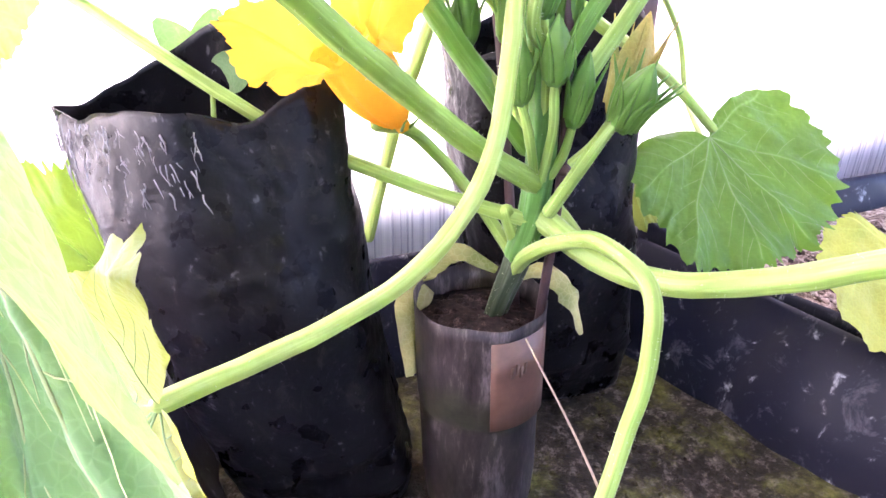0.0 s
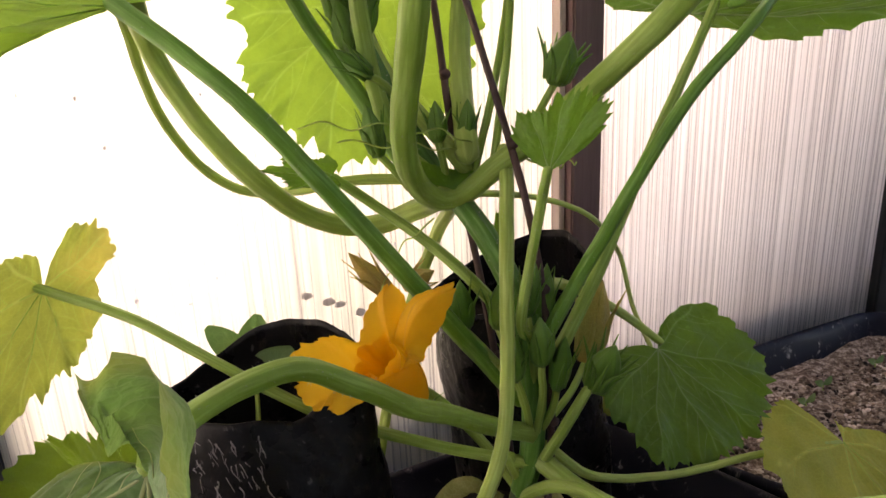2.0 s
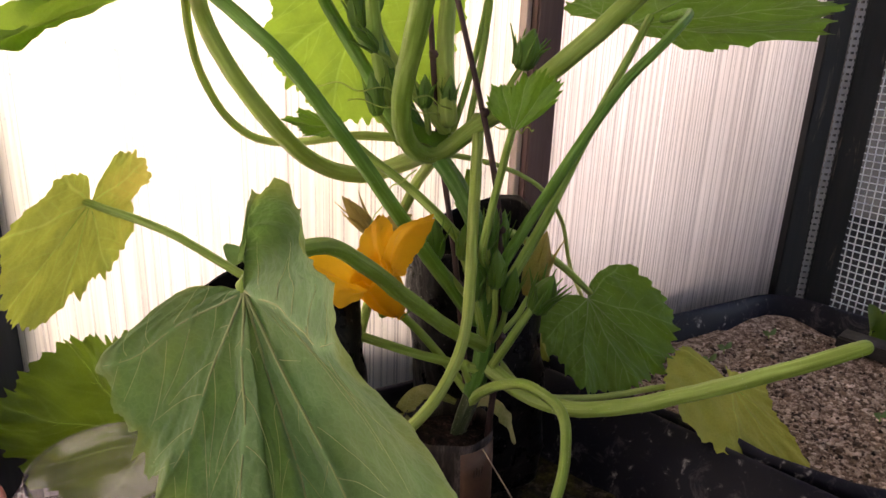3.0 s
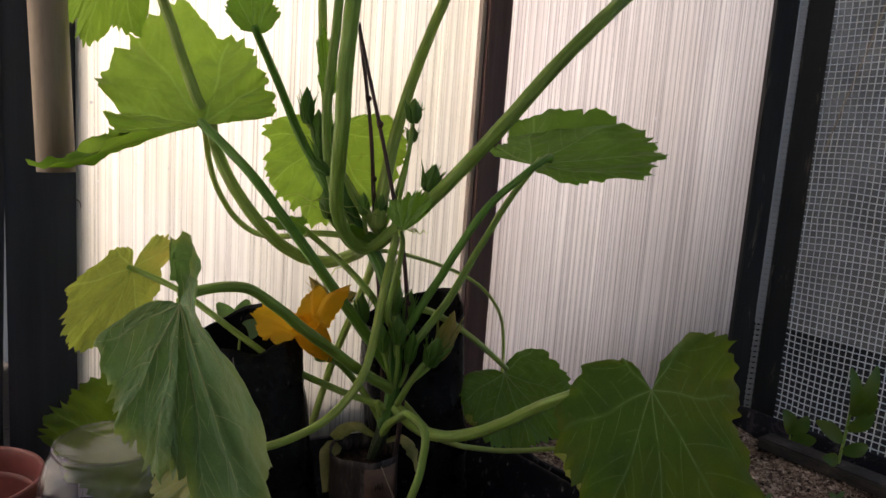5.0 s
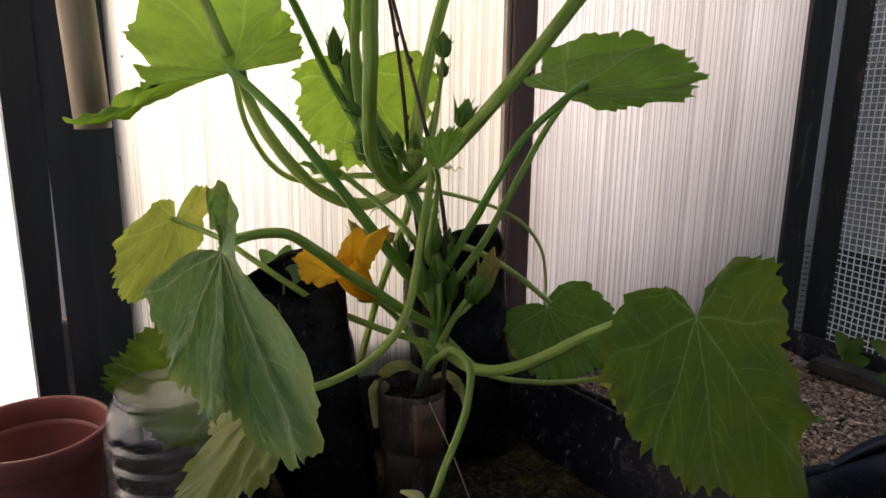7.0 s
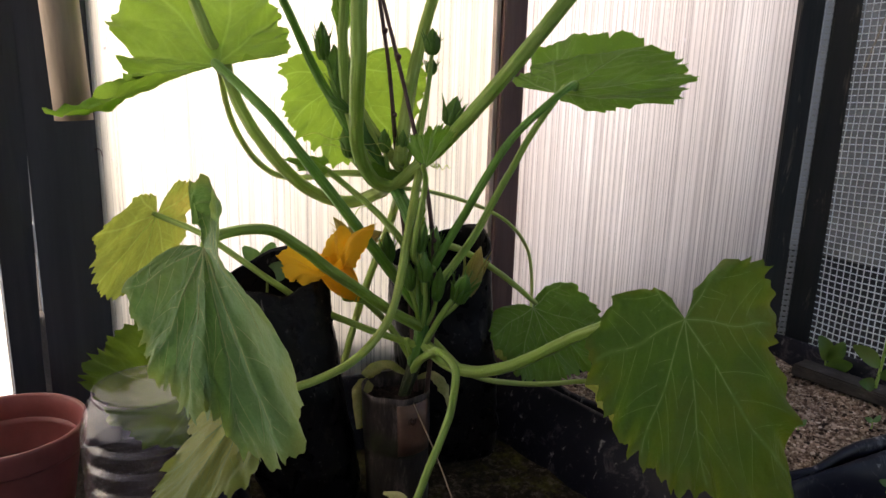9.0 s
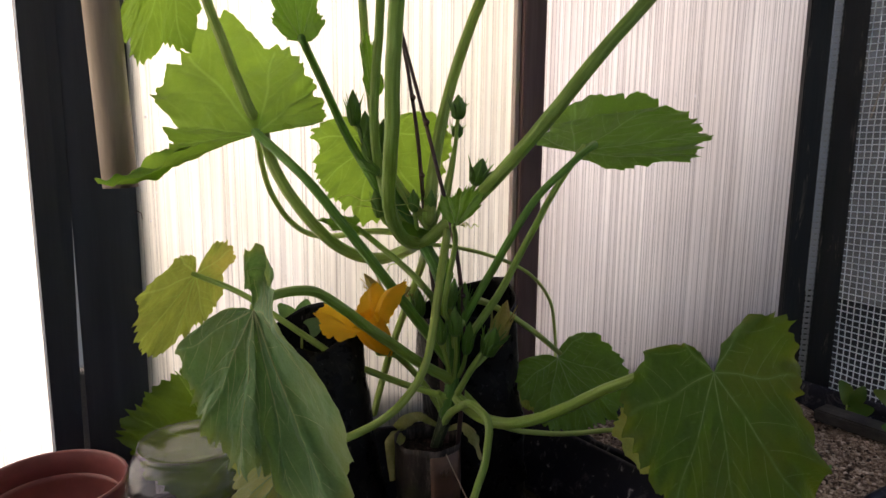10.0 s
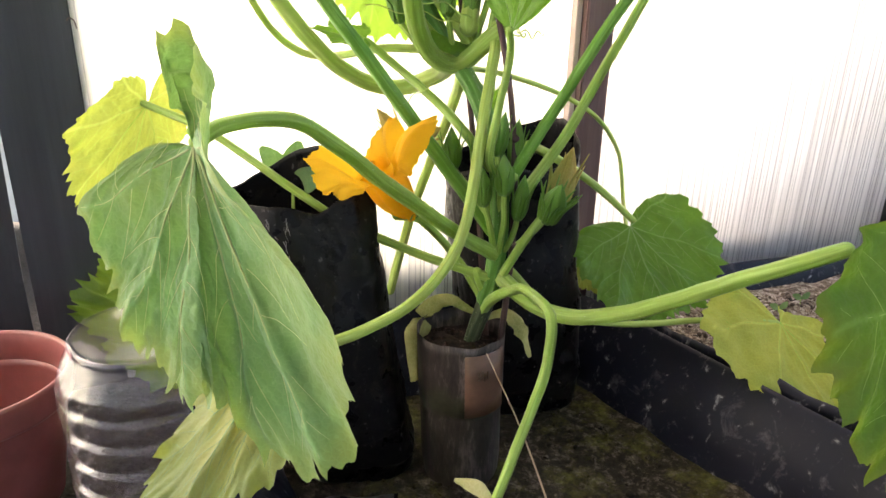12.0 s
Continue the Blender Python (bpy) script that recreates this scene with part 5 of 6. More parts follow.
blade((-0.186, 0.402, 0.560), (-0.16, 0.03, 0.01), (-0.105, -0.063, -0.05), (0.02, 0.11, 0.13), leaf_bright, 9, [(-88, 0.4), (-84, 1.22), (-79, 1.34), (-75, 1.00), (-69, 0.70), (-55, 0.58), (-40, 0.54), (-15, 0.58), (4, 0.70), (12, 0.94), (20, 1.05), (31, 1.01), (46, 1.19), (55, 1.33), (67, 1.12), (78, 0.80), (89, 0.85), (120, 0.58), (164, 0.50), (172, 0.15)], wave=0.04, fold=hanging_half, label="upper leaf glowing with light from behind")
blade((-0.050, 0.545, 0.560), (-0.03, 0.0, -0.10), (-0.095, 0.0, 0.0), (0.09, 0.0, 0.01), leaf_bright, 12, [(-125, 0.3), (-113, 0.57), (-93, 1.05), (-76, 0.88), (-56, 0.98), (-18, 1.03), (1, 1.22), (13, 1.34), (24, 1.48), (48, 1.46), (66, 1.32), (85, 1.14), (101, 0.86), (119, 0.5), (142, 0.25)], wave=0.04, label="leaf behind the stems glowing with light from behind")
blade((0.214, 0.552, 0.229), (0.035, -0.060, -0.075), (-0.072, -0.030, -0.030), (0.075, -0.010, -0.012), leaf_green, 14, [(-130, 0.15), (-117, 0.47), (-106, 0.76), (-96, 0.90), (-79, 0.94), (-62, 0.87), (-55, 0.98), (-40, 1.09), (-22, 1.01), (-10, 1.16), (14, 1.00), (49, 1.05), (79, 1.27), (101, 1.42), (112, 1.33), (125, 1.02), (134, 0.53), (146, 0.15)], wave=0.05, label="low green leaf over the tub rim")
blade((0.378, 0.494, 0.142), (0.030, -0.075, -0.060), (-0.060, -0.010, 0.010), (0.050, 0.0, -0.005), leaf_gold, 15, [(-147, 0.55), (-114, 0.92), (-96, 1.36), (-84, 1.64), (-74, 1.72), (-63, 1.53), (-46, 1.40), (-32, 1.29), (-7, 1.04), (20, 1.35), (54, 0.85), (78, 0.84), (94, 1.02), (110, 0.4), (142, 0.3)], wave=0.05, label="yellowing leaf hanging over the earth")
blade((-0.297, 0.475, 0.367), (-0.040, -0.015, -0.115), (-0.065, -0.045, -0.012), (0.055, 0.03, -0.020), leaf_yellow, 17, [(-158, 0.2), (-143, 0.33), (-124, 0.50), (-98, 0.65), (-84, 0.98), (-73, 0.83), (-49, 0.94), (-21, 0.97), (-6, 0.92), (9, 0.75), (29, 0.66), (55, 0.70), (77, 0.68), (96, 0.55), (117, 0.73), (158, 0.42), (172, 0.2)], wave=0.06, label="yellowing leaf glowing with light from behind")
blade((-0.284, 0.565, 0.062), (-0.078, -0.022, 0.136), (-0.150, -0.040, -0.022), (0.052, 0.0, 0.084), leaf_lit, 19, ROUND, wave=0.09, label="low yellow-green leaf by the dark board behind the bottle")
stem([(-0.282, 0.564, 0.062), (-0.225, 0.550, 0.062), (-0.160, 0.528, 0.045), (-0.120, 0.510, 0.015)], 0.0032, 0.0036, stem_pale)
blade((-0.108, 0.208, 0.238), (-0.075, -0.085, -0.105), (-0.055, 0.04, -0.005), (0.030, -0.035, -0.025), leaf_soft, 21, [(-170, 0.3), (-152, 0.85), (-135, 1.05), (-115, 1.05), (-100, 1.0), (-80, 1.05), (-63, 0.76), (-49, 0.84), (-35, 0.94), (-9, 0.75), (5, 0.88), (14, 0.77), (32, 0.86), (49, 0.78), (80, 1.10), (101, 0.5), (115, 0.2)], wave=0.07, fold=nodding_lobes, pucker=0.5, label="pale yellow-green leaf hanging below the big one")
blade((0.056, 0.360, 0.455), (0.008, -0.008, 0.05), (-0.030, 0.015, 0.015), (0.034, -0.015, 0.020), leaf_green, 23, [(-84, 0.2), (-75, 0.77), (-62, 0.85), (-27, 0.68), (-9, 0.84), (19, 0.92), (40, 0.85), (64, 0.93), (78, 0.74), (86, 0.2)], teeth=0.13, wave=0.05, label="small toothed young leaf", spokes=(0, 42))
blade((-0.078, 0.483, 0.436), (-0.050, -0.012, 0.008), (0.0, -0.022, -0.014), (-0.005, 0.02, 0.016), leaf_green, 25, YOUNG, teeth=0.12, label="small toothed young leaf", spokes=(0, 48))
blade((0.044, 0.470, 0.358), (0.001, 0.0, 0.044), (-0.016, -0.004, 0.016), (0.015, 0.004, 0.016), leaf_green, 37, YOUNG, teeth=0.13, label="small dark toothed leaf by the stakes", spokes=(0, 48))
blade((0.185, 0.640, 0.150), (0.022, 0.005, -0.050), (-0.030, -0.004, -0.012), (0.034, 0.010, -0.008), leaf_yellow, 39, ROUND, label="small yellow leaf low behind the tub rim", spokes=(0, 48))
blade((-0.133, 0.418, 0.670), (-0.012, 0.0, 0.078), (-0.050, 0.004, 0.034), (0.040, -0.004, 0.030), leaf_green, 27, YOUNG, teeth=0.12, label="small toothed leaf at the top", spokes=(0, 48))
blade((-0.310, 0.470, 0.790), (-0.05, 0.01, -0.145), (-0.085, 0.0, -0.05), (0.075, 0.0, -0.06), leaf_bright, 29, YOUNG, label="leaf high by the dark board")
blade((-0.011, 0.340, 0.860), (0.02, -0.16, 0.02), (-0.14, -0.03, 0.01), (0.14, -0.03, 0.01), leaf_green, 31, ROUND, droop=0.1, label="broad leaf at the top of the plant")
blade((0.420, 0.480, 0.870), (0.15, 0.05, 0.02), (-0.03, -0.14, 0.01), (0.03, 0.14, 0.01), leaf_green, 33, ROUND, droop=0.1, label="broad leaf at the top of the plant")
blade((0.125, 0.470, 0.860), (0.05, 0.15, 0.02), (0.12, -0.03, 0.01), (-0.12, 0.03, 0.01), leaf_green, 35, ROUND, droop=0.1, label="broad leaf at the top of the plant")
stem([(-0.011, 0.340, 0.721), (-0.010, 0.335, 0.79), (-0.011, 0.340, 0.86)], 0.0085, 0.006, stem_green)
stem([(0.318, 0.411, 0.764), (0.37, 0.445, 0.82), (0.42, 0.48, 0.87)], 0.0075, 0.006, stem_green)
stem([(0.097, 0.492, 0.763), (0.112, 0.48, 0.81), (0.125, 0.47, 0.86)], 0.0065, 0.005, stem_pale)


# flower: one funnel that parts into ragged lobes
FB = Vector((-0.028, 0.394, 0.289))
THROAT = Vector((-0.052, 0.374, 0.331))
RIM = [
    (-0.112, 0.350, 0.350), (-0.097, 0.358, 0.358), (-0.083, 0.368, 0.357), (-0.066, 0.384, 0.346), (-0.061, 0.394, 0.360), (-0.050, 0.401, 0.370), (-0.043, 0.402, 0.377), (-0.034, 0.403, 0.366),
    (-0.032, 0.400, 0.350), (-0.026, 0.396, 0.367), (-0.014, 0.382, 0.378), (-0.002, 0.372, 0.383), (-0.010, 0.372, 0.360), (-0.021, 0.374, 0.342), (-0.025, 0.374, 0.331), (-0.032, 0.366, 0.333),
    (-0.047, 0.358, 0.331), (-0.058, 0.352, 0.328), (-0.065, 0.344, 0.322), (-0.080, 0.338, 0.319), (-0.088, 0.338, 0.325), (-0.094, 0.338, 0.322), (-0.104, 0.342, 0.334), (-0.106, 0.345, 0.343),
]
ring = spline([*RIM[-2:], *RIM, *RIM[:3]], 9)[18:-18]
axis = (THROAT - FB).normalized()
bm = bmesh.new()
rows = []
n = len(ring)
for i in range(23):
    f = i / 22
    row = []
    for k, p in enumerate(ring):
        out = (p - THROAT) - axis * (p - THROAT).dot(axis)
        out = out.normalized()
        neck = THROAT + out * 0.0175
        if f < 0.4:
            s = f / 0.4
            r = 0.0060 + 0.0115 * math.sin(s * 1.57) ** 0.8 + 0.0022 * math.sin(math.pi * s)
            q = FB.lerp(THROAT, s) + out * r
        else:
            s = (f - 0.4) / 0.6
            q = neck.lerp(p, s) + axis * (0.22 * (p - neck).length * math.sin(math.pi * s))
        frill = max(0.0, f - 0.35)
        ruff = 0.0050 * frill * noise.noise(Vector((k * 0.22, f * 5, 1))) + 0.0026 * frill * noise.noise(Vector((k * 0.7, f * 9, 5)))
        rib = 0.0007 * math.cos(2 * math.pi * 10 * k / n)
        q += out * (rib + ruff * 0.4) + axis * ruff + (p - neck) * (0.10 * max(0, f - 0.85) / 0.15 * noise.noise(Vector((k * 0.55, 2, 8))))
        row.append(bm.verts.new(q))
    rows.append(row)
for a, b in zip(rows, rows[1:]):
    for k in range(n):
        bm.faces.new((a[k], a[(k + 1) % n], b[(k + 1) % n], b[k]))
flower = wpart("flower", bm, petal, plant, "open orange flower with ragged petals")
bm = bmesh.new()
rows = []
for i in range(9):
    row = []
    for k in range(60):
        a = 2 * math.pi * k / 60
        u = axis.orthogonal().normalized()
        v = axis.cross(u)
        o = u * math.cos(a) + v * math.sin(a)
        f = i / 8
        r = 0.006 + 0.009 * f + 0.0030 * f * math.sin(5 * a + 0.6) + 0.0030 * f * noise.noise(Vector((math.cos(a) * 3, math.sin(a) * 3, f * 2)))
        row.append(bm.verts.new(FB.lerp(THROAT, 0.72 + 0.46 * f) + o * r + axis * (0.003 * f * noise.noise(Vector((math.cos(a) * 4, math.sin(a) * 4, 7))))))
    rows.append(row)
for a, b in zip(rows, rows[1:]):
    for k in range(60):
        bm.faces.new((a[k], a[(k + 1) % 60], b[(k + 1) % 60], b[k]))
fr = part("frill", bm, petal)
fr.parent = flower
fr.matrix_parent_inverse = Matrix()
bm = bmesh.new()
tube(bm, spline([FB - axis * 0.006, FB, FB + axis * 0.012, FB + axis * 0.030], 4), 0.0045, 0.0045, 12, 0.08, 5)
st = part("stamen", bm, petal)
st.parent = flower
bm = bmesh.new()
for k in range(5):
    a = 2 * math.pi * k / 5
    b = FB + Vector((0.006 * math.cos(a), 0.006 * math.sin(a), -0.004))
    tube(bm, [b, b + Vector((0.006 * math.cos(a), 0.006 * math.sin(a), 0.006)), b + Vector((0.012 * math.cos(a), 0.012 * math.sin(a), 0.010))], 0.001, 0.0002, 6)
wpart("calyx", bm, bud_green, plant)


def bud(base, tip, r, mat=None, sepals=7, foot=None, label=""):
    bm = bmesh.new()
    r *= 0.82
    blob(bm, base, tip, r, 20, 10, 0.16)
    base, tip = Vector(base), Vector(tip)
    t = (tip - base).normalized()
    u = t.orthogonal().normalized()
    v = t.cross(u)
    L = (tip - base).length
    for k in range(sepals):
        a = 2 * math.pi * k / sepals + base.x * 90
        o = u * math.cos(a) + v * math.sin(a)
        p0 = base + t * (0.10 * L) + o * (r * 0.75)
        reach = 0.55 + 0.3 * abs(math.sin(k * 2.3 + base.z * 99))
        tube(bm, spline([p0, p0 + t * (0.35 * L) + o * (r * 0.45), p0 + t * (reach * L) + o * (r * (0.6 + 1.0 * abs(math.sin(k * 1.7))))], 4), r * 0.34, r * 0.04, 6)
    ob = wpart("bud", bm, mat or bud_green, plant, label)
    if foot:
        stem([foot, Vector(foot).lerp(base, 0.55) + Vector((0.002, -0.002, 0.0)), base + t * 0.002], 0.0032, 0.0026, stem_green, "bud_stalk", 0.05, 10)
    return ob


bud((0.058, 0.389, 0.312), (0.056, 0.384, 0.350), 0.0085, foot=(0.056, 0.398, 0.251))
bud((0.010, 0.435, 0.322), (0.008, 0.430, 0.364), 0.0085, foot=(0.048, 0.412, 0.28))
bud((0.033, 0.420, 0.328), (0.034, 0.420, 0.362), 0.007, foot=(0.050, 0.408, 0.27))
bud((0.050, 0.400, 0.345), (0.056, 0.398, 0.385), 0.007, foot=(0.056, 0.402, 0.28))
bud((0.072, 0.400, 0.285), (0.076, 0.392, 0.330), 0.0075, foot=(0.06, 0.402, 0.25))
bud((0.040, 0.392, 0.300), (0.038, 0.384, 0.338), 0.007, foot=(0.052, 0.398, 0.25))
bud((0.066, 0.418, 0.330), (0.070, 0.420, 0.375), 0.007, foot=(0.056, 0.408, 0.28))
bud((0.098, 0.394, 0.286), (0.108, 0.380, 0.326), 0.0118, sepals=14, label="green bud with curled sepals")
bud((0.110, 0.452, 0.276), (0.129, 0.472, 0.338), 0.0125, petal_dry, label="withered closed flower", foot=(0.07, 0.415, 0.25))
bud((0.058, 0.470, 0.580), (0.058, 0.470, 0.612), 0.0095, foot=(0.040, 0.458, 0.442))
bud((0.057, 0.480, 0.556), (0.058, 0.480, 0.577), 0.007, foot=(0.026, 0.468, 0.432))
bud((0.082, 0.445, 0.497), (0.090, 0.440, 0.532), 0.0115, sepals=9, foot=(0.05, 0.455, 0.45))
bud((-0.081, 0.500, 0.570), (-0.083, 0.499, 0.618), 0.009, foot=(-0.045, 0.498, 0.515))
bud((-0.064, 0.498, 0.545), (-0.066, 0.492, 0.590), 0.010, foot=(-0.04, 0.495, 0.51))
bud((-0.058, 0.490, 0.525), (-0.064, 0.482, 0.560), 0.009, foot=(-0.04, 0.492, 0.50))
bud((-0.046, 0.505, 0.535), (-0.042, 0.500, 0.580), 0.009, foot=(-0.04, 0.495, 0.50))
bud((-0.044, 0.460, 0.508), (-0.068, 0.450, 0.528), 0.007, foot=(-0.03, 0.475, 0.495))
bud((-0.043, 0.460, 0.452), (-0.050, 0.458, 0.490), 0.0075, foot=(-0.022, 0.472, 0.425))
bud((0.001, 0.470, 0.458), (0.000, 0.470, 0.488), 0.007, foot=(0.005, 0.474, 0.42))
bud((0.022, 0.472, 0.455), (0.024, 0.470, 0.488), 0.007, foot=(0.012, 0.474, 0.42))
bud((-0.041, 0.520, 0.322), (-0.073, 0.520, 0.362), 0.0095, petal_dry, label="withered closed flower")
bud((-0.030, 0.500, 0.335), (-0.004, 0.498, 0.348), 0.009, petal_dry, label="withered yellow flower")
blade((-0.053, 0.470, 0.612), (-0.009, -0.010, 0.082), (-0.017, 0.006, 0.018), (0.021, 0.006, 0.018), leaf_green, 41, YOUNG, teeth=0.12, label="folded young toothed leaf", spokes=(0, 48))
stem([(-0.050, 0.490, 0.53), (-0.050, 0.480, 0.57), (-0.053, 0.470, 0.618)], 0.003, 0.0022, stem_dark)

# tendrils
for pts in ([(0.03, 0.462, 0.455), (0.0, 0.44, 0.47), (-0.05, 0.43, 0.478), (-0.095, 0.43, 0.482)], [(0.02, 0.462, 0.452), (-0.02, 0.44, 0.462), (-0.07, 0.432, 0.468)], [(0.045, 0.455, 0.452), (0.07, 0.42, 0.447), (0.062, 0.41, 0.453), (0.075, 0.405, 0.449), (0.085, 0.40, 0.452)], [(-0.005, 0.47, 0.40), (-0.03, 0.455, 0.385), (-0.05, 0.45, 0.35)]):
    curl = spline(pts, 14)
    curl = [p + Vector((0.0, 0.0022 * math.cos(i * 0.55), 0.0026 * math.sin(i * 0.55))) * min(1, i / 12) for i, p in enumerate(curl)]
    stem(curl, 0.0008, 0.0005, stem_pale, "tendril", 0.0, 6, n=1)

# withered leaves drooping over the rim of the pot


def ribbon(name, pts, widths, mat, label, seed, side):
    bm = bmesh.new()
    path = spline(pts, 6)
    rows = []
    for i, p in enumerate(path):
        s = i / (len(path) - 1)
        t = (path[min(i + 1, len(path) - 1)] - path[max(i - 1, 0)]).normalized()
        sd = Vector(side)
        sd = (sd - t * sd.dot(t)).normalized()
        up = sd.cross(t)
        w = float(np.interp(s, np.linspace(0, 1, len(widths)), widths))
        rows.append([bm.verts.new(p + sd * (w * q * 0.5 * (1 + 0.3 * noise.noise(Vector((s * 9, q, seed))))) + up * (0.25 * w * q * q + 0.18 * w * noise.noise(Vector((s * 8, q * 2, seed))))) for q in np.linspace(-1, 1, 7)])
    for a, b in zip(rows, rows[1:]):
        for k in range(6):
            bm.faces.new((a[k], a[k + 1], b[k + 1], b[k]))
    return wpart(name, bm, mat, plant, label)


ribbon("leaf", [(0.036, 0.430, 0.172), (0.008, 0.444, 0.177), (-0.012, 0.430, 0.171), (-0.019, 0.404, 0.150), (-0.020, 0.392, 0.112)], (0.006, 0.016, 0.018, 0.028, 0.012), leaf_straw, "dry pale leaf drooping over the pot", 41, (0.3, 0.8, 0.5))
ribbon("leaf", [(0.046, 0.425, 0.170), (0.070, 0.432, 0.174), (0.088, 0.418, 0.162), (0.096, 0.410, 0.135)], (0.006, 0.016, 0.022, 0.008), leaf_straw, "dry yellow leaf drooping over the pot", 43, (0.2, 0.9, 0.3))
ribbon("leaf", [(0.055, 0.215, 0.110), (0.040, 0.222, 0.122), (0.022, 0.230, 0.124)], (0.004, 0.014, 0.003), leaf_dry, "shrivelled pale leaf on the cane", 45, (0.1, 0.8, 0.4))
ribbon("leaf", [(0.055, 0.215, 0.110), (0.062, 0.205, 0.098), (0.072, 0.205, 0.06), (0.085, 0.20, 0.03)], (0.004, 0.016, 0.020, 0.006), leaf_dry, "shrivelled pale leaf hanging from the cane", 46, (0.9, 0.3, 0.1))

# two thin stakes standing in the pot
for pts, lab in (([(0.050, 0.418, 0.140), (0.034, 0.452, 0.307), (0.016, 0.486, 0.440), (0.003, 0.490, 0.568), (-0.018, 0.478, 0.700)], "thin dark twig stake standing in the pot"), ([(0.062, 0.398, 0.140), (0.069, 0.403, 0.270), (0.061, 0.422, 0.395), (0.029, 0.442, 0.529), (-0.016, 0.470, 0.690)], "knotty dark red twig stake standing in the pot")):
    root = thing("stake", lab, "stake", pts[0], "stakes")
    bm = bmesh.new()
    tube(bm, spline(pts, 10), 0.0032, 0.0024, 10, 0.06, 5, 0.12)
    wpart("shaft", bm, twig, root)
    path = spline(pts, 10)
    for k in (9, 17, 25, 33):
        bm = bmesh.new()
        p, q = path[k], path[k + 1]
        tube(bm, [p + (p - q) * 0.25, p, p + (q - p) * 0.12, p + (q - p) * 0.3], 0.0030, 0.0030, 10, 0.1, 5, 0.0, True, 0.0)
        bmesh.ops.create_icosphere(bm, subdivisions=2, radius=0.0042, matrix=Matrix.Translation(p + Vector((0.0012, -0.001, 0.0005))))
        wpart("knot", bm, twig, root)

# red-brown cane lying across the tub
bm = bmesh.new()
path = spline([(-0.205, 0.150, 0.084), (-0.165, 0.166, 0.094), (-0.06, 0.206, 0.104), (0.05, 0.220, 0.105), (0.17, 0.214, 0.104), (0.25, 0.205, 0.100), (0.30, 0.198, 0.097)], 8)
tube(bm, path, 0.0052, 0.0042, 12, 0.05, 5, 0.12)
root = thing("cane", "peeling red-brown cane lying across the tub rim", "cane", path[0])
wpart("shaft", bm, cane, root)
for k in (7, 17, 27, 38):
    bm = bmesh.new()
    t = (path[k + 1] - path[k]).normalized()
    tube(bm, [path[k] + t * d for d in (-0.003, -0.001, 0.001, 0.003)], 0.0055, 0.0052, 12, 0.1, 5, 0.2, True, 0.0006)
    wpart("node", bm, cane, root)

# thin grass blade
bm = bmesh.new()
tube(bm, spline([(0.130, 0.250, 0.004), (0.085, 0.300, 0.110), (0.048, 0.355, 0.168)], 8), 0.0011, 0.0006, 5)
tagged(part("grass_blade", bm, bamboo), "thin dry grass blade leaning on the pot", "grass")

# bamboo cane hanging by the boards
root = thing("bamboo_pole", "split brown bamboo pole hanging before the black board", "pole", (-0.372, 0.43, 0.49))
bm = bmesh.new()
tube(bm, [Vector((-0.372 - 0.004 * k, 0.432, 0.490 + 0.1 * k)) for k in range(12)], 0.0215, 0.0225, 24, 0.01, 3, 0.03)
wpart("culm", bm, bamboo, root)

# red pot
root = thing("flower_pot", "empty red-brown plastic flower pot with a thick rim", "flower pot", (-0.445, 0.345, GROUND))
bm = bmesh.new()
H = 0.150
lathe(bm, [(0.002, 0.0), (0.058, 0.0), (0.061, 0.004), (0.080, H - 0.034), (0.0800, H - 0.030), (0.0775, H - 0.030), (0.0770, H - 0.038), (0.0585, 0.008), (0.002, 0.007)], 72)
part("body", bm, terracotta, root)
bm = bmesh.new()
rings = lathe(bm, [(0.0802, H - 0.032), (0.0858, H - 0.0315), (0.0866, H - 0.029), (0.0890, H - 0.004), (0.0885, H), (0.0855, H), (0.0845, H - 0.003), (0.0785, H - 0.030), (0.0802, H - 0.032)], 72)
part("rim", bm, terracotta, root)

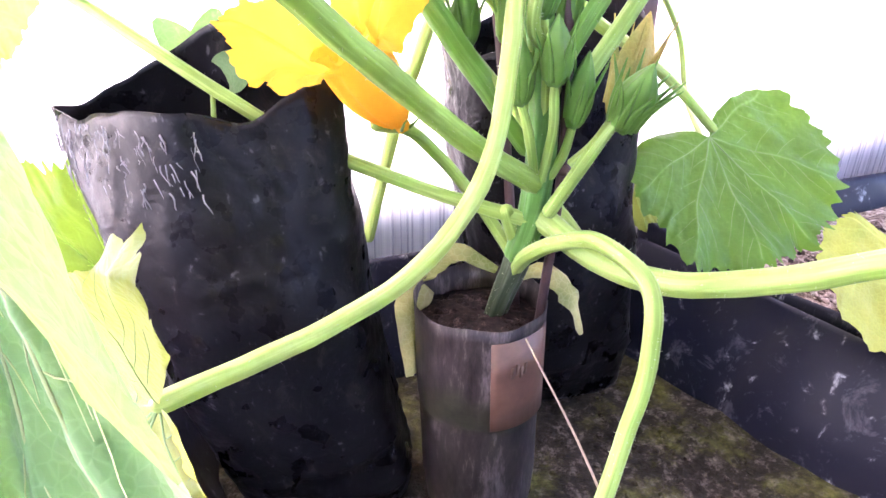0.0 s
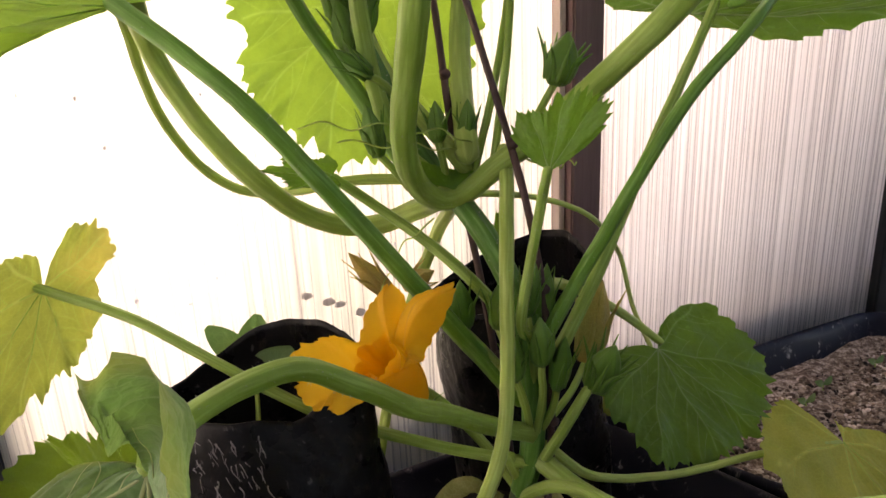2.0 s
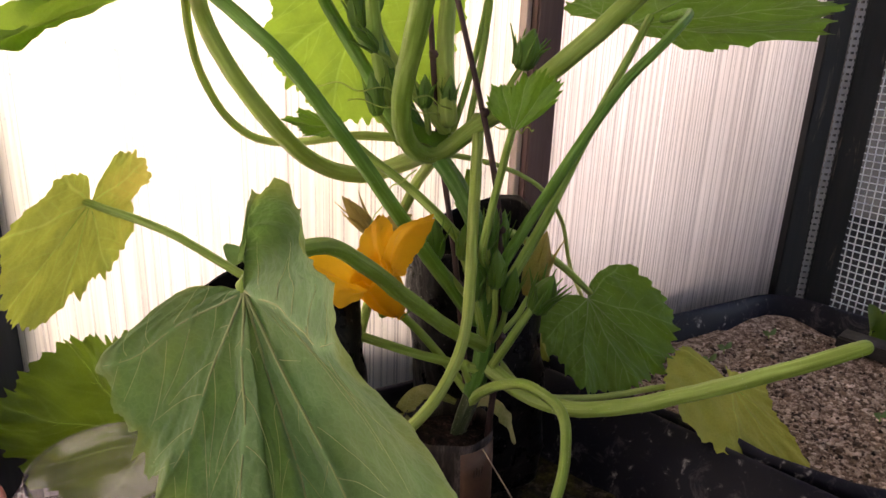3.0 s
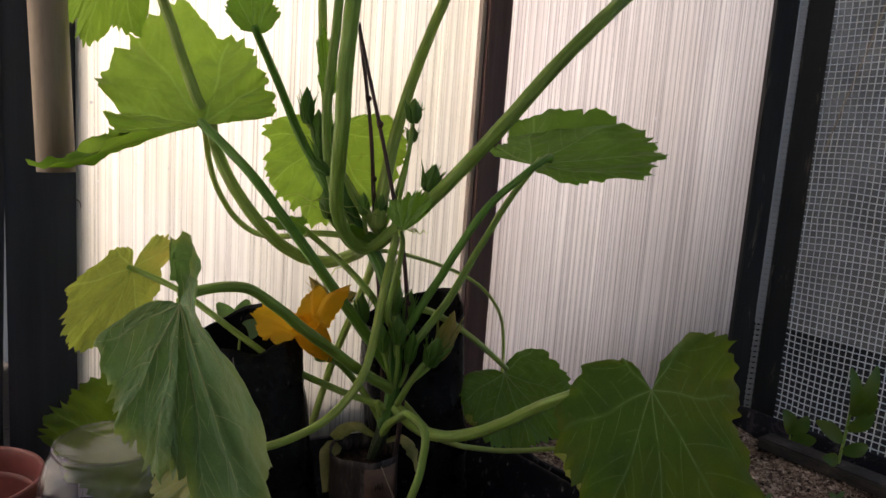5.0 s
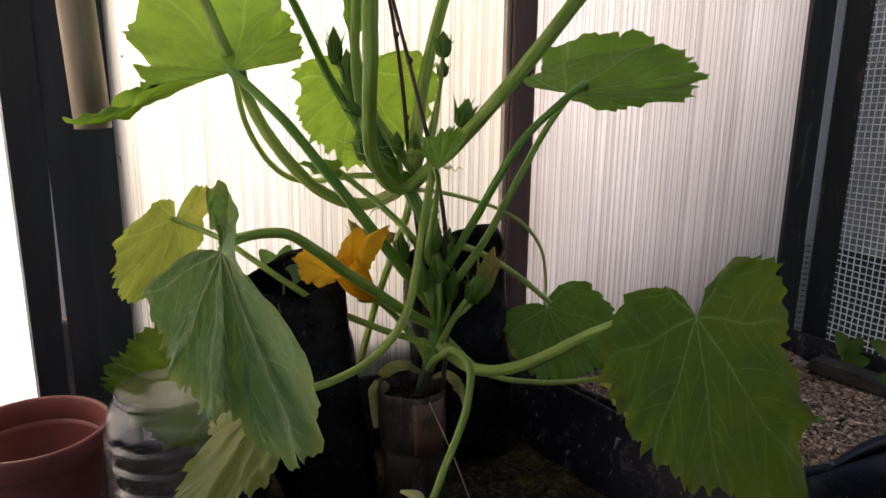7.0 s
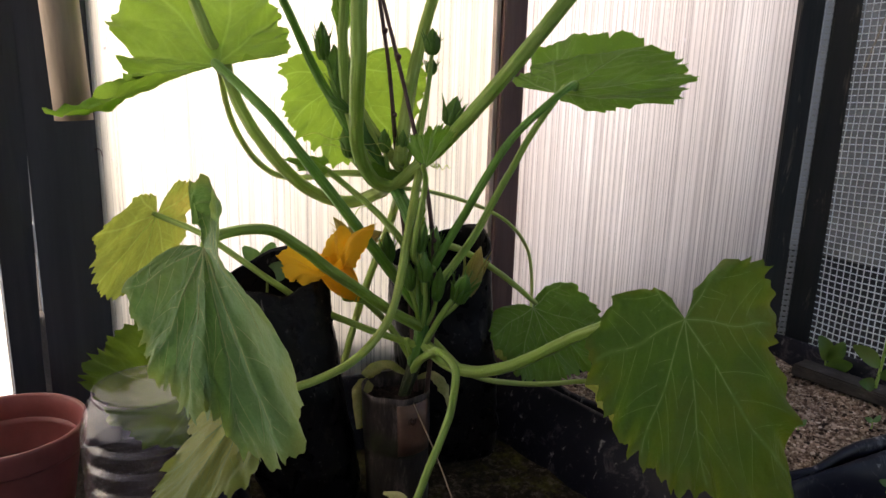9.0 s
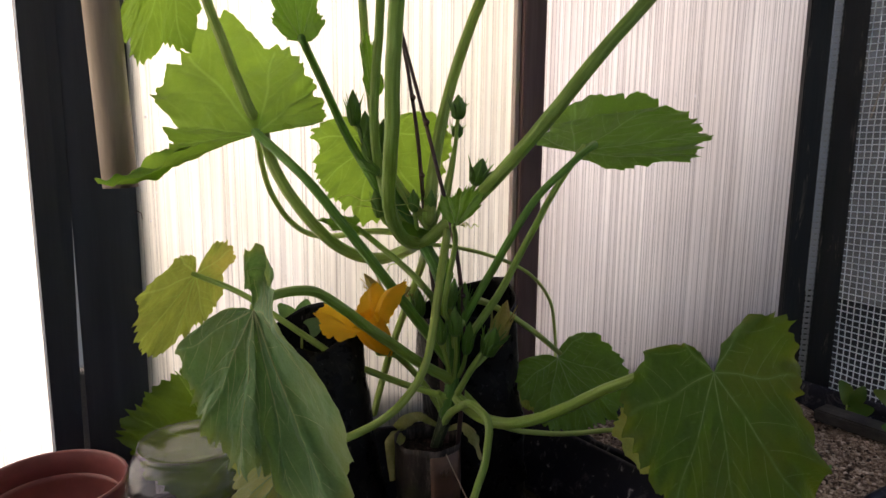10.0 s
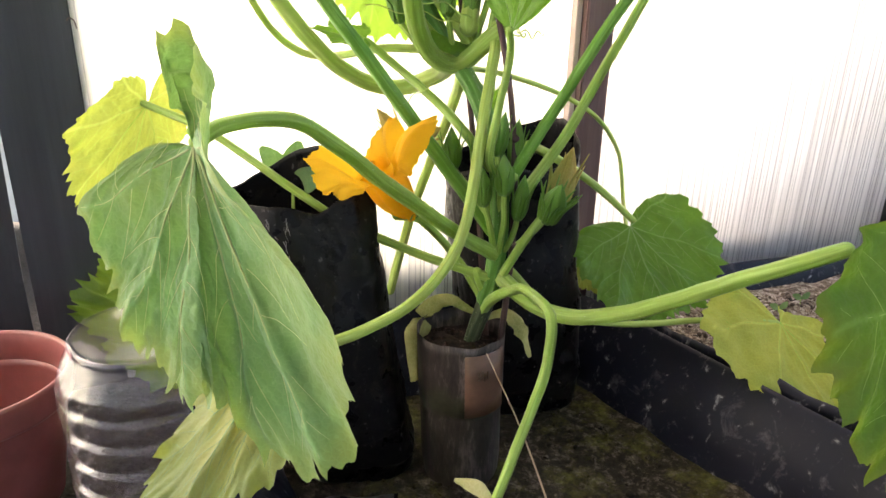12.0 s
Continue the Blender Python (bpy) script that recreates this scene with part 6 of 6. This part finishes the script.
# cut water bottle
root = thing("plastic_bottle", "clear ribbed plastic water bottle with a domed top", "plastic bottle", (-0.258, 0.325, GROUND))
bm = bmesh.new()
prof = [(0.060, 0.004), (0.078, 0.0), (0.083, 0.008)]
for k in range(6):
    z = 0.012 + 0.0265 * k
    prof += [(0.0788, z), (0.0798, z + 0.0010), (0.0824, z + 0.0026), (0.0834, z + 0.0050), (0.0838, z + 0.0125), (0.0834, z + 0.0200), (0.0822, z + 0.0232), (0.0796, z + 0.0252)]
prof += [(0.0806, 0.173), (0.0826, 0.1755), (0.0822, 0.181), (0.0800, 0.189), (0.0762, 0.197), (0.0710, 0.2040), (0.0672, 0.2080), (0.0665, 0.2090), (0.0668, 0.2098), (0.0664, 0.2145), (0.0648, 0.2160), (0.0610, 0.2155), (0.0540, 0.2110), (0.0400, 0.2088), (0.0010, 0.2080)]


def dents(u, z):
    a = 2 * math.pi * u
    return 0.0010 * noise.noise(Vector((math.cos(a) * 3, math.sin(a) * 3, z * 30))) + 0.0012 * math.cos(8 * a) * (z > 0.17) * (z < 0.206)


lathe(bm, [(r * 0.93, z) for r, z in prof], 96, dents)
part("bottle_wall", bm, clear_plastic, root)
bm = bmesh.new()
tube(bm, [Vector((0.0615 * math.cos(a), 0.0615 * math.sin(a), 0.2160)) for a in np.linspace(0, 2 * math.pi, 65)], 0.0008, 0.0008, 6, caps=False)
part("rim", bm, clear_plastic, root)

# folded black film lying over the tub edge
bm = bmesh.new()
rows = []
for i in range(19):
    row = []
    for j in range(11):
        u, v = i / 18, j / 10
        p = Vector((-0.225 + 0.20 * u, 0.125 + 0.085 * v + 0.045 * u, 0.0))
        p.z = 0.075 + 0.022 * math.sin(v * 2.6) + 0.010 * noise.noise(Vector((u * 6, v * 5, 2))) - 0.03 * (1 - v) ** 2
        row.append(bm.verts.new(p))
    rows.append(row)
for a, b in zip(rows, rows[1:]):
    for j in range(10):
        bm.faces.new((a[j], a[j + 1], b[j + 1], b[j]))
fl = part("plastic_film", bm, film)
fl.modifiers.new("thickness", "SOLIDIFY").thickness = 0.001
tagged(fl, "crumpled black plastic film over the tub edge", "plastic film")
